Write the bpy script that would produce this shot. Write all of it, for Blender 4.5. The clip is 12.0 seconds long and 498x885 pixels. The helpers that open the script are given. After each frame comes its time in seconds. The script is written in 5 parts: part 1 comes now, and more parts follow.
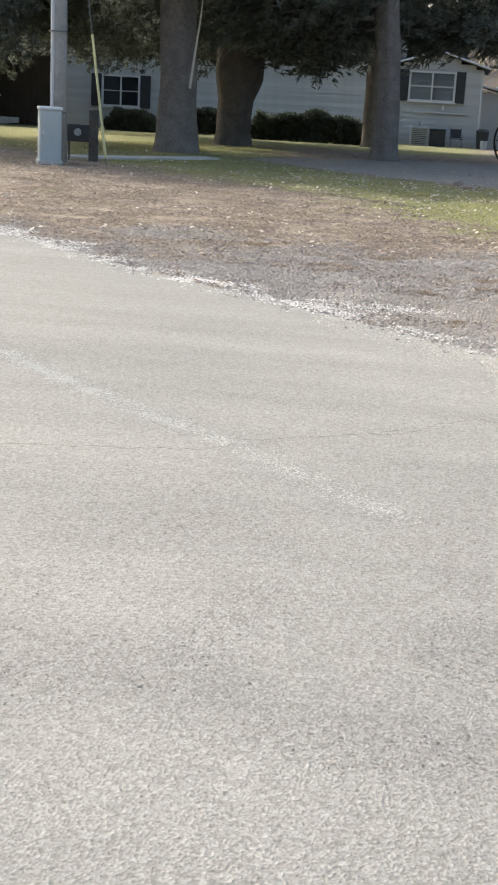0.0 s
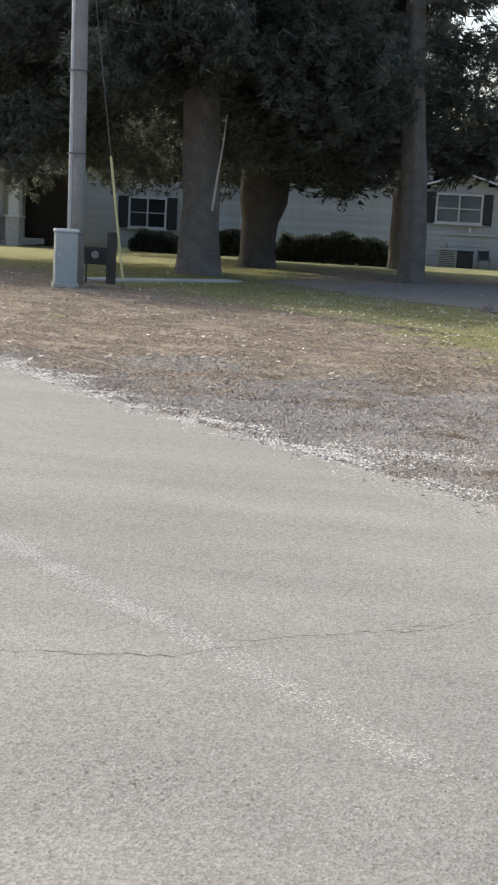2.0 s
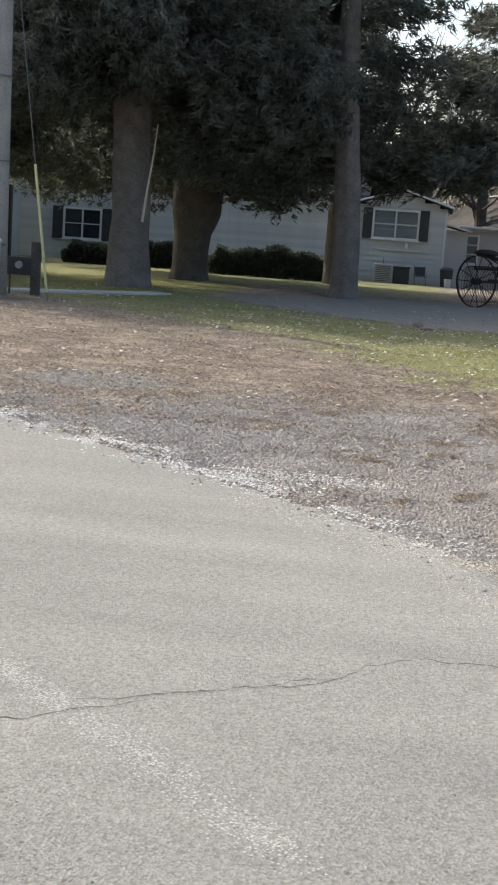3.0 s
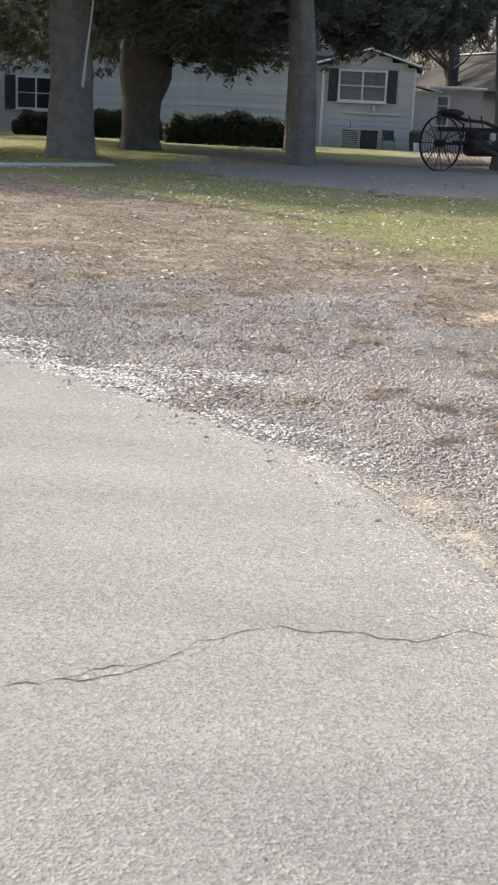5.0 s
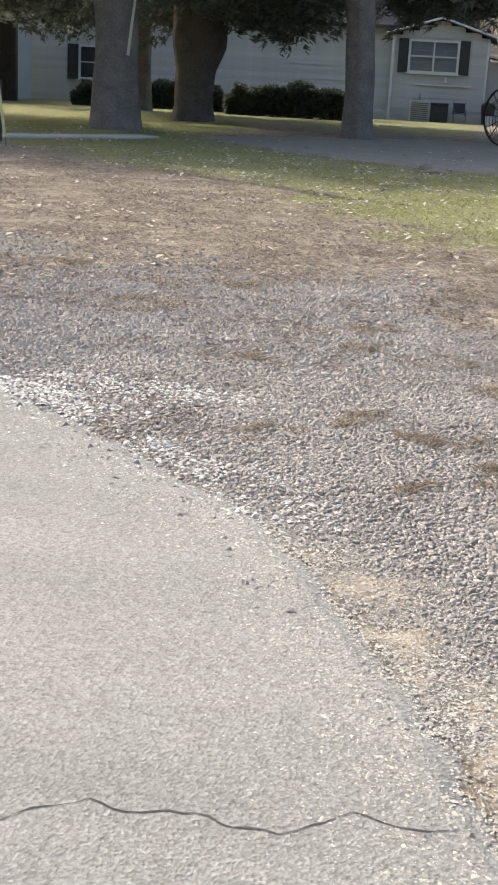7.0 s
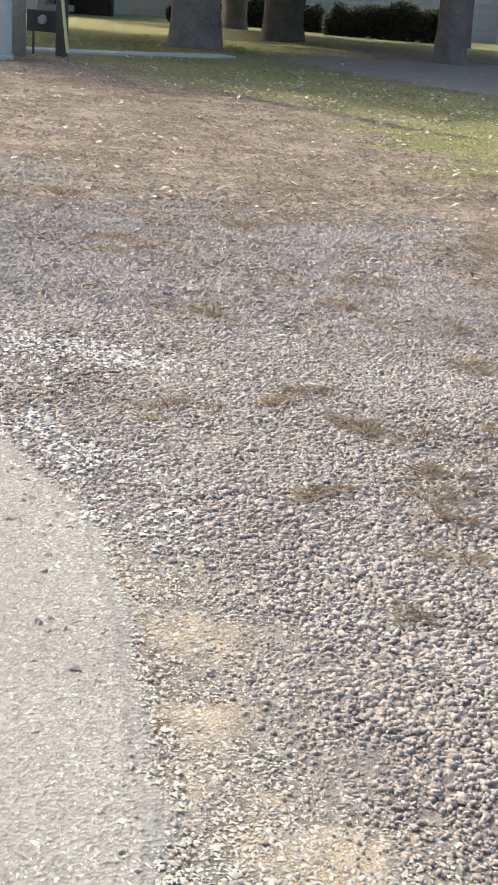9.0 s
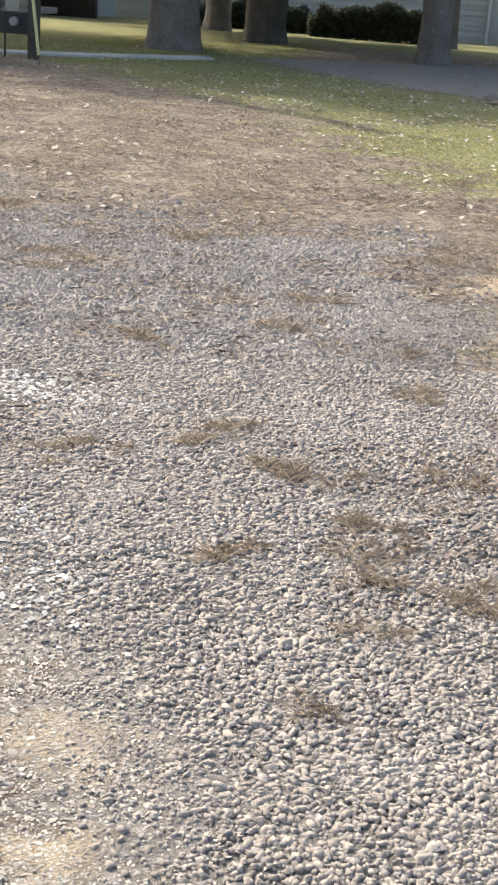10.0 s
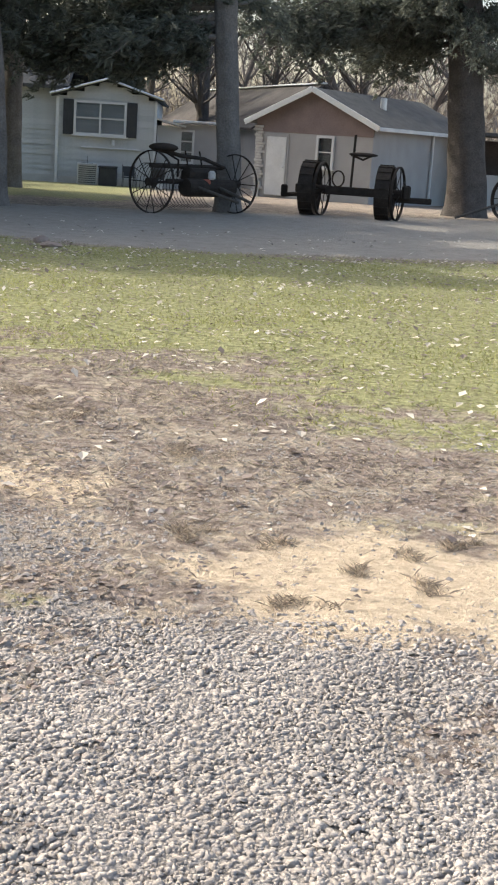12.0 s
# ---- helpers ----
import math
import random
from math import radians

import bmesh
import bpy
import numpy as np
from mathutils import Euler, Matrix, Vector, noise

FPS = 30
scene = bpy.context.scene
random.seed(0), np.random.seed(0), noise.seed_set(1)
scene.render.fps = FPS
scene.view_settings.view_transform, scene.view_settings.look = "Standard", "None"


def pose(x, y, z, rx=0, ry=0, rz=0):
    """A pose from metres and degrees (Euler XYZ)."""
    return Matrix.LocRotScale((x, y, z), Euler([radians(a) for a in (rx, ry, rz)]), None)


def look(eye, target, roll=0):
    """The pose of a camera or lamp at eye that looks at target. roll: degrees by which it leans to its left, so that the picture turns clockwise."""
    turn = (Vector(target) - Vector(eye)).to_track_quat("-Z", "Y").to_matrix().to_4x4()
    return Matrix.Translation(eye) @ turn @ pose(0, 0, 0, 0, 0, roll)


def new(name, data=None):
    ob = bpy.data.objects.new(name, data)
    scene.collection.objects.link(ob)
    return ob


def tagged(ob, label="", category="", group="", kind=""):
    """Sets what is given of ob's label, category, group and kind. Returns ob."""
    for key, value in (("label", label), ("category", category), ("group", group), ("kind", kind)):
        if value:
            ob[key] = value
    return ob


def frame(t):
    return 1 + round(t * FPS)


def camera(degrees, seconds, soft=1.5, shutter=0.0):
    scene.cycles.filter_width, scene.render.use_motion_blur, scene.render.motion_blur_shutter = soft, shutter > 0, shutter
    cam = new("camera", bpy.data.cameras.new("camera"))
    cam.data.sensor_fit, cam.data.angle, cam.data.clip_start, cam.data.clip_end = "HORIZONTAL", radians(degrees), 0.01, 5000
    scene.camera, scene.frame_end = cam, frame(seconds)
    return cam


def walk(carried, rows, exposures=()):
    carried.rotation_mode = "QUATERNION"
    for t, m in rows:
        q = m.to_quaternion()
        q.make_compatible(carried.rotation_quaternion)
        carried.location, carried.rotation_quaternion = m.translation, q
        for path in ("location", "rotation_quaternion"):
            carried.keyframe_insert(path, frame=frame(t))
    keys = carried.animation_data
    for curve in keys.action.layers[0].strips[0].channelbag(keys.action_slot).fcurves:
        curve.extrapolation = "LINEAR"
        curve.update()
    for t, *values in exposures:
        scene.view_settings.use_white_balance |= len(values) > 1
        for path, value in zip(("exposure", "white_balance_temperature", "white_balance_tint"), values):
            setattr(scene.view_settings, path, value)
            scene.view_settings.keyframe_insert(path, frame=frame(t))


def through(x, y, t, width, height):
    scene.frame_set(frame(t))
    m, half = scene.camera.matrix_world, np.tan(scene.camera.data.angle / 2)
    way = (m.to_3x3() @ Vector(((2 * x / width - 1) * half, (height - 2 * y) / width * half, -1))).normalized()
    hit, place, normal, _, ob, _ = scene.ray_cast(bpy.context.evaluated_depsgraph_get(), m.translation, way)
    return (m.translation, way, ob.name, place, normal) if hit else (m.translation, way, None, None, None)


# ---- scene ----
cam = camera(21.5, 12.0, 2.1)
PATH = [
    (0, (-0.092, -2.138, 1.719), (-0.382, -0.23, 1.196), 3.1),
    (0.5, (-0.119, -1.726, 1.745), (-0.469, 0.209, 1.381), 2.8),
    (1, (-0.182, -1.493, 1.751), (-0.601, 0.43, 1.394), 2.2),
    (1.5, (-0.149, -1.129, 1.724), (-0.565, 0.792, 1.353), 2.5),
    (2, (-0.149, -0.859, 1.737), (-0.497, 1.078, 1.384), 3.1),
    (2.5, (-0.042, -0.556, 1.721), (-0.34, 1.394, 1.388), 3.7),
    (3, (0.016, -0.255, 1.728), (-0.244, 1.7, 1.4), 4.0),
    (3.2, (0.02, -0.09, 1.742), (-0.232, 1.865, 1.407), 3.9),
    (4.8, (0.354, 0.981, 1.643), (0.123, 2.907, 1.152), 2.5),
    (5, (0.427, 1.108, 1.656), (0.21, 3.028, 1.141), 2.7),
    (5.5, (0.521, 1.491, 1.652), (0.329, 3.409, 1.118), 3.0),
    (6, (0.641, 1.798, 1.636), (0.443, 3.713, 1.096), 3.4),
    (6.5, (0.778, 2.125, 1.617), (0.529, 4.032, 1.069), 3.4),
    (6.7, (0.809, 2.289, 1.623), (0.532, 4.192, 1.073), 3.2),
    (8.3, (1.332, 3.145, 1.607), (0.841, 4.971, 0.955), 3.0),
    (8.5, (1.407, 3.29, 1.608), (0.918, 5.112, 0.942), 3.3),
    (9, (1.439, 3.589, 1.608), (0.974, 5.414, 0.934), 4.1),
    (9.5, (1.497, 3.869, 1.609), (1.038, 5.697, 0.939), 4.2),
    (10, (1.567, 4.174, 1.591), (1.109, 6.002, 0.92), 3.9),
    (10.5, (1.558, 4.539, 1.597), (1.14, 6.385, 0.949), 3.3),
    (11, (1.708, 4.911, 1.577), (1.412, 6.798, 0.983), 3.1),
    (11.2, (1.764, 5.03, 1.596), (1.549, 6.939, 1.039), 3.2),
    (11.5, (1.819, 5.243, 1.633), (1.736, 7.175, 1.122), 3.4),
    (11.8, (1.913, 5.399, 1.641), (1.955, 7.344, 1.18), 3.3),
    (12, (1.968, 5.55, 1.645), (2.07, 7.497, 1.198), 3.7),
]
EXPOSURES = [(0, 1.0, 6600), (0.5, 0.6, 6600), (1, 0.67, 6600), (1.5, 0.62, 6600), (2, 0.68, 6600), (2.5, 0.76, 6600), (3.2, 0.75, 6600), (4.8, 1.0, 6700), (5.5, 0.98, 6700), (6.7, 0.96, 6700), (8.4, 0.88, 6850), (9, 1.03, 6850), (10, 1.05, 6850), (11, 1.1, 6800), (12, 1.14, 6750)]
walk(cam, [(t, look(eye, target, roll)) for t, eye, target, roll in PATH], [(t, e + 0.08, k - 110, 5) for t, e, k in EXPOSURES])

# ---------- light ----------
SUN_AZ, SUN_EL = radians(-54.8), radians(38)      # azimuth from +y, towards -x
sun_dir = Vector((math.sin(SUN_AZ) * math.cos(SUN_EL), math.cos(SUN_AZ) * math.cos(SUN_EL), math.sin(SUN_EL)))
world = bpy.data.worlds.new("sky")
scene.world = world
world.use_nodes = True
wn = world.node_tree
wn.nodes.clear()
sky = wn.nodes.new("ShaderNodeTexSky")
sky.sky_type, sky.sun_disc = "NISHITA", False
sky.sun_elevation, sky.sun_rotation = SUN_EL, SUN_AZ
sky.air_density, sky.dust_density = 0.9, 4.5
wbg = wn.nodes.new("ShaderNodeBackground")
wbg.inputs["Strength"].default_value = 0.15
wout = wn.nodes.new("ShaderNodeOutputWorld")
wn.links.new(sky.outputs[0], wbg.inputs[0])
wn.links.new(wbg.outputs[0], wout.inputs[0])
sun = new("sun", bpy.data.lights.new("sun", "SUN"))
sun.data.energy, sun.data.angle, sun.data.color = 2.0, radians(0.6), (1.0, 0.95, 0.88)
sun.matrix_world = look(sun_dir * 100, (0, 0, 0))


# ---------- materials ----------
def material(name, colours, scale=8.0, rough=0.8, metal=0.0, bump=0.3, fine=60.0, voro=False, island=0.0, obj=0.0, stain=0.35, detail_mix=0.5):
    """colours: a dark and a light tone; two scales of noise mix them, with a fine bump."""
    m = bpy.data.materials.new(name)
    m.use_nodes = True
    nt = m.node_tree
    nd, ln = nt.nodes, nt.links
    b = nd["Principled BSDF"]
    co = nd.new("ShaderNodeTexCoord")
    n1 = nd.new("ShaderNodeTexNoise")
    n1.inputs["Scale"].default_value, n1.inputs["Detail"].default_value = scale, 6
    if voro:
        n2 = nd.new("ShaderNodeTexVoronoi")
        n2.inputs["Scale"].default_value = fine
        fine_out = n2.outputs["Color"]
        height_out = n2.outputs["Distance"]
    else:
        n2 = nd.new("ShaderNodeTexNoise")
        n2.inputs["Scale"].default_value, n2.inputs["Detail"].default_value = fine, 4
        fine_out = height_out = n2.outputs["Fac"]
    for n in (n1, n2):
        ln.new(co.outputs["Object"], n.inputs["Vector"])
    mix = nd.new("ShaderNodeMix")
    mix.data_type = "FLOAT"
    mix.inputs[0].default_value = detail_mix
    ln.new(n1.outputs["Fac"], mix.inputs[2])
    ln.new(fine_out, mix.inputs[3])
    last = mix.outputs[0]
    ramp = nd.new("ShaderNodeValToRGB")
    ramp.color_ramp.elements[0].position, ramp.color_ramp.elements[1].position = 0.5 - stain * 0.6, 0.5 + stain * 0.6
    ramp.color_ramp.elements[0].color = (*colours[0], 1)
    ramp.color_ramp.elements[1].color = (*colours[1], 1)
    ln.new(last, ramp.inputs[0])
    col = ramp.outputs[0]
    if island or obj:
        src = nd.new("ShaderNodeNewGeometry").outputs["Random Per Island"] if island else nd.new("ShaderNodeObjectInfo").outputs["Random"]
        hsv = nd.new("ShaderNodeHueSaturation")
        mr = nd.new("ShaderNodeMapRange")
        amt = island or obj
        mr.inputs["To Min"].default_value, mr.inputs["To Max"].default_value = 1 - amt, 1 + amt
        ln.new(src, mr.inputs["Value"])
        ln.new(mr.outputs[0], hsv.inputs["Value"])
        ln.new(col, hsv.inputs["Color"])
        col = hsv.outputs[0]
    ln.new(col, b.inputs["Base Color"])
    b.inputs["Roughness"].default_value, b.inputs["Metallic"].default_value = rough, metal
    b.inputs["Specular IOR Level"].default_value = 0.5 if rough < 0.7 else 0.08
    if bump:
        bp = nd.new("ShaderNodeBump")
        bp.inputs["Strength"].default_value, bp.inputs["Distance"].default_value = bump, 0.02
        ln.new(height_out, bp.inputs["Height"])
        ln.new(bp.outputs[0], b.inputs["Normal"])
    return m


def leafy(name, a, b, amt=0.5, through=0.35):
    m = material(name, (a, b), 1.2, 0.6, 0, 0.0, 9, island=amt)
    nt = m.node_tree
    pb = nt.nodes["Principled BSDF"]
    tr = nt.nodes.new("ShaderNodeBsdfTranslucent")
    mx = nt.nodes.new("ShaderNodeMixShader")
    mx.inputs[0].default_value = through
    src = pb.inputs["Base Color"].links[0].from_socket
    nt.links.new(src, tr.inputs["Color"])
    nt.links.new(pb.outputs[0], mx.inputs[1])
    nt.links.new(tr.outputs[0], mx.inputs[2])
    nt.links.new(mx.outputs[0], nt.nodes["Material Output"].inputs["Surface"])
    return m


M_BARK = material("bark", ((0.1, 0.088, 0.078), (0.25, 0.218, 0.195)), 3, 0.95, 0, 0.9, 22)
# darker copy of bark: shade put into the colour of shaded and silhouetted trees
M_BARK_SHADED = material("bark_shaded", ((0.06, 0.053, 0.048), (0.15, 0.132, 0.12)), 3, 0.95, 0, 0.9, 22)
M_BARK_GREY = material("bark_grey", ((0.1, 0.092, 0.085), (0.23, 0.212, 0.195)), 3, 0.95, 0, 0.9, 25)
M_DEAD = material("dead_wood", ((0.4, 0.36, 0.3), (0.6, 0.55, 0.47)), 6, 0.9, 0, 0.3, 40)
M_NEEDLE = leafy("cedar_foliage", (0.09, 0.1, 0.08), (0.15, 0.16, 0.13), 0.35, 0.5)
M_HEDGE = leafy("hedge_leaves", (0.05, 0.06, 0.045), (0.1, 0.115, 0.08), 0.4, 0.4)
M_BRUSH = material("far_brush", ((0.18, 0.155, 0.135), (0.32, 0.28, 0.245)), 2, 0.95, 0, 0, 12, island=0.3)
M_GRASS = leafy("green_grass", (0.22, 0.22, 0.07), (0.38, 0.37, 0.14), 0.3, 0.5)
M_DRY = leafy("dry_grass", (0.25, 0.195, 0.14), (0.45, 0.382, 0.285), 0.35, 0.25)
M_WEED = leafy("dead_weed", (0.2, 0.155, 0.118), (0.42, 0.35, 0.27), 0.4, 0.35)
M_LEAF = leafy("fallen_leaf", (0.5, 0.43, 0.34), (0.78, 0.71, 0.62), 0.3, 0.3)
M_BROWN = leafy("brown_leaf", (0.16, 0.12, 0.102), (0.31, 0.245, 0.207), 0.4, 0.3)
M_STONE = material("gravel_stone", ((0.27, 0.235, 0.206), (0.425, 0.381, 0.342)), 1.3, 0.95, 0, 0.25, 160, island=0.2)
M_SEAM = material("seam_chip", ((0.36, 0.345, 0.32), (0.53, 0.51, 0.48)), 30, 0.9, 0, 0.2, 160, island=0.2)
M_WORN = material("worn_aggregate", ((0.16, 0.145, 0.13), (0.3, 0.275, 0.25)), 30, 0.95, 0, 0.2, 160, island=0.3)
M_GRIT = material("pale_grit", ((0.38, 0.345, 0.298), (0.57, 0.525, 0.462)), 5, 0.95, 0, 0.15, 160, island=0.25)
M_CHIP = material("pale_chip", ((0.48, 0.46, 0.43), (0.64, 0.615, 0.58)), 30, 0.85, 0, 0.2, 160, island=0.2)
M_CRACK = material("crack_dark", ((0.05, 0.047, 0.043), (0.13, 0.122, 0.112)), 20, 0.95, 0, 0.3, 90)
M_WHITE = material("white_siding", ((0.38, 0.385, 0.37), (0.56, 0.56, 0.54)), 1.1, 0.75, 0, 0.15, 25, obj=0.08)
M_TRIM = material("white_trim", ((0.5, 0.5, 0.49), (0.68, 0.68, 0.66)), 2, 0.6, 0, 0.08, 30)
M_SHUTTER_ROOM = material("shutter_and_room_dark", ((0.02, 0.021, 0.023), (0.045, 0.047, 0.05)), 4, 0.6, 0, 0.1, 30)
M_SHINGLE = material("roof_shingle", ((0.04, 0.041, 0.042), (0.105, 0.103, 0.1)), 2, 0.9, 0, 0.5, 30)
M_SHINGLE_B = material("roof_brown", ((0.05, 0.044, 0.04), (0.11, 0.098, 0.09)), 2, 0.9, 0, 0.5, 30)
M_METALROOF = material("metal_flashing", ((0.55, 0.56, 0.57), (0.75, 0.76, 0.77)), 3, 0.35, 0.8, 0.05, 30)
M_GREYWALL = material("grey_wall", ((0.3, 0.29, 0.28), (0.42, 0.41, 0.395)), 1.2, 0.85, 0, 0.15, 30, obj=0.05)
M_GABLE = material("red_brown_gable", ((0.165, 0.128, 0.12), (0.26, 0.205, 0.188)), 1.5, 0.85, 0, 0.2, 30)
M_STONEWALL = material("pale_stone", ((0.35, 0.34, 0.32), (0.6, 0.58, 0.55)), 5, 0.9, 0, 0.5, 25)
M_DARKWALL = material("dark_brown_wall_and_shade", ((0.06, 0.05, 0.045), (0.12, 0.1, 0.09)), 1.5, 0.85, 0, 0.2, 25)
M_POLE = material("weathered_pole", ((0.22, 0.21, 0.2), (0.4, 0.385, 0.36)), 2.5, 0.9, 0, 0.5, 30)
M_CONDUIT = material("grey_conduit", ((0.5, 0.5, 0.5), (0.62, 0.62, 0.62)), 4, 0.5, 0.2, 0.05, 40)
M_BOX = material("grey_green_enclosure", ((0.36, 0.4, 0.4), (0.46, 0.5, 0.5)), 2, 0.45, 0.1, 0.05, 30)
M_BOXTOP = material("pale_lid", ((0.55, 0.57, 0.57), (0.68, 0.7, 0.7)), 2, 0.4, 0.1, 0.05, 30)
M_POST = material("dark_post", ((0.05, 0.045, 0.04), (0.13, 0.115, 0.1)), 4, 0.9, 0, 0.5, 30)
M_YELLOW = material("yellow_guard", ((0.5, 0.46, 0.22), (0.68, 0.62, 0.32)), 6, 0.5, 0, 0.05, 30)
M_WIRE = material("steel_wire", ((0.12, 0.12, 0.12), (0.2, 0.2, 0.2)), 6, 0.5, 0.7, 0, 30)
M_IRON = material("rusty_iron", ((0.022, 0.02, 0.018), (0.07, 0.055, 0.045)), 6, 0.75, 0.4, 0.4, 40)
M_RED = material("faded_red_paint", ((0.25, 0.07, 0.05), (0.42, 0.15, 0.1)), 6, 0.7, 0, 0.2, 40)
M_CONC = material("old_concrete", ((0.38, 0.37, 0.34), (0.58, 0.56, 0.52)), 2, 0.9, 0, 0.3, 40)
M_BLACK = material("black_plastic", ((0.015, 0.016, 0.018), (0.04, 0.042, 0.045)), 4, 0.5, 0, 0.1, 30)
M_UNIT = material("beige_grey_metal", ((0.3, 0.3, 0.29), (0.42, 0.42, 0.4)), 4, 0.5, 0.3, 0.1, 30)
M_STRIPE_R = material("flag_red", ((0.3, 0.04, 0.05), (0.42, 0.08, 0.08)), 6, 0.8, 0, 0.1, 60)
M_STRIPE_GLINT_W = material("flag_and_glint_white", ((0.65, 0.65, 0.63), (0.78, 0.78, 0.76)), 6, 0.8, 0, 0.1, 60)
M_FLAG_B = material("flag_blue", ((0.02, 0.03, 0.1), (0.04, 0.05, 0.16)), 6, 0.8, 0, 0.1, 60)

M_GLASS = bpy.data.materials.new("window_glass")
M_GLASS.use_nodes = True
gb = M_GLASS.node_tree.nodes["Principled BSDF"]
gb.inputs["Base Color"].default_value = (0.75, 0.8, 0.82, 1)
gb.inputs["Roughness"].default_value = 0.08
gb.inputs["Transmission Weight"].default_value = 1.0
M_CURTAIN = material("pale_curtain", ((0.3, 0.31, 0.33), (0.45, 0.46, 0.48)), 3, 0.9, 0, 0.2, 20)


def ground_material():
    m = bpy.data.materials.new("yard_ground")
    m.use_nodes = True
    nt = m.node_tree
    nd, ln = nt.nodes, nt.links
    b = nd["Principled BSDF"]
    co = nd.new("ShaderNodeTexCoord")

    def nz(scale, detail=6, rough=0.6):
        n = nd.new("ShaderNodeTexNoise")
        n.inputs["Scale"].default_value, n.inputs["Detail"].default_value, n.inputs["Roughness"].default_value = scale, detail, rough
        ln.new(co.outputs["Object"], n.inputs["Vector"])
        return n.outputs["Fac"]

    def ramp(fac, a, c, lo=0.3, hi=0.7):
        r = nd.new("ShaderNodeValToRGB")
        r.color_ramp.elements[0].position, r.color_ramp.elements[1].position = lo, hi
        r.color_ramp.elements[0].color, r.color_ramp.elements[1].color = (*a, 1), (*c, 1)
        ln.new(fac, r.inputs[0])
        return r.outputs[0]

    def math_(op, a, c=None):
        n = nd.new("ShaderNodeMath")
        n.operation = op
        n.use_clamp = op in ("ADD",)
        for i, v in enumerate((a, c)):
            if v is None:
                continue
            if isinstance(v, (int, float)):
                n.inputs[i].default_value = v
            else:
                ln.new(v, n.inputs[i])
        return n.outputs[0]

    def mixc(fac, a, c):
        n = nd.new("ShaderNodeMix")
        n.data_type = "RGBA"
        ln.new(fac, n.inputs[0])
        ln.new(a, n.inputs[6])
        ln.new(c, n.inputs[7])
        return n.outputs[2]

    def soften(w, fac, gain=1.6):
        s = math_("ADD", math_("MULTIPLY", math_("SUBTRACT", fac, 0.5), gain), w)
        mr = nd.new("ShaderNodeMapRange")
        mr.interpolation_type = "SMOOTHSTEP"
        mr.inputs["From Min"].default_value, mr.inputs["From Max"].default_value = 0.3, 0.7
        ln.new(s, mr.inputs["Value"])
        return mr.outputs[0]

    at = nd.new("ShaderNodeAttribute")
    at.attribute_name = "zone"
    sep = nd.new("ShaderNodeSeparateColor")
    ln.new(at.outputs["Color"], sep.inputs[0])
    big, mid, fin, grit = nz(0.7), nz(3.0), nz(14, 8, 0.7), nz(90, 3, 0.7)
    vor = nd.new("ShaderNodeTexVoronoi")
    vor.inputs["Scale"].default_value = 38
    ln.new(co.outputs["Object"], vor.inputs["Vector"])
    dry = mixc(ramp(mid, (0, 0, 0), (1, 1, 1), 0.42, 0.58), ramp(fin, (0.13, 0.1, 0.085), (0.37, 0.3, 0.25), 0.36, 0.64), ramp(fin, (0.24, 0.19, 0.147), (0.49, 0.415, 0.325), 0.36, 0.64))
    green = ramp(fin, (0.15, 0.145, 0.07), (0.4, 0.385, 0.2), 0.34, 0.62)
    sand = ramp(fin, (0.44, 0.345, 0.245), (0.68, 0.55, 0.405), 0.34, 0.6)
    gravel = mixc(ramp(mid, (0, 0, 0), (1, 1, 1), 0.35, 0.7), ramp(vor.outputs["Color"], (0.21, 0.188, 0.17), (0.44, 0.404, 0.37), 0.1, 0.9), ramp(fin, (0.21, 0.185, 0.166), (0.4, 0.366, 0.335)))
    bare = mixc(ramp(mid, (0, 0, 0), (1, 1, 1)), ramp(fin, (0.23, 0.203, 0.172), (0.37, 0.335, 0.292)), ramp(grit, (0.3, 0.27, 0.235), (0.45, 0.41, 0.36)))
    c = mixc(soften(sep.outputs[2], mid), dry, green)
    c = mixc(soften(sep.outputs[0], fin, 1.2), c, gravel)
    c = mixc(soften(sep.outputs[1], mid, 1.5), c, sand)
    c = mixc(soften(at.outputs["Alpha"], mid, 0.6), c, bare)
    ln.new(c, b.inputs["Base Color"])
    b.inputs["Roughness"].default_value = 0.95
    b.inputs["Specular IOR Level"].default_value = 0.05
    bp = nd.new("ShaderNodeBump")
    bp.inputs["Strength"].default_value, bp.inputs["Distance"].default_value = 1.0, 0.05
    ln.new(math_("ADD", fin, math_("MULTIPLY", grit, 0.3)), bp.inputs["Height"])
    ln.new(bp.outputs[0], b.inputs["Normal"])
    return m


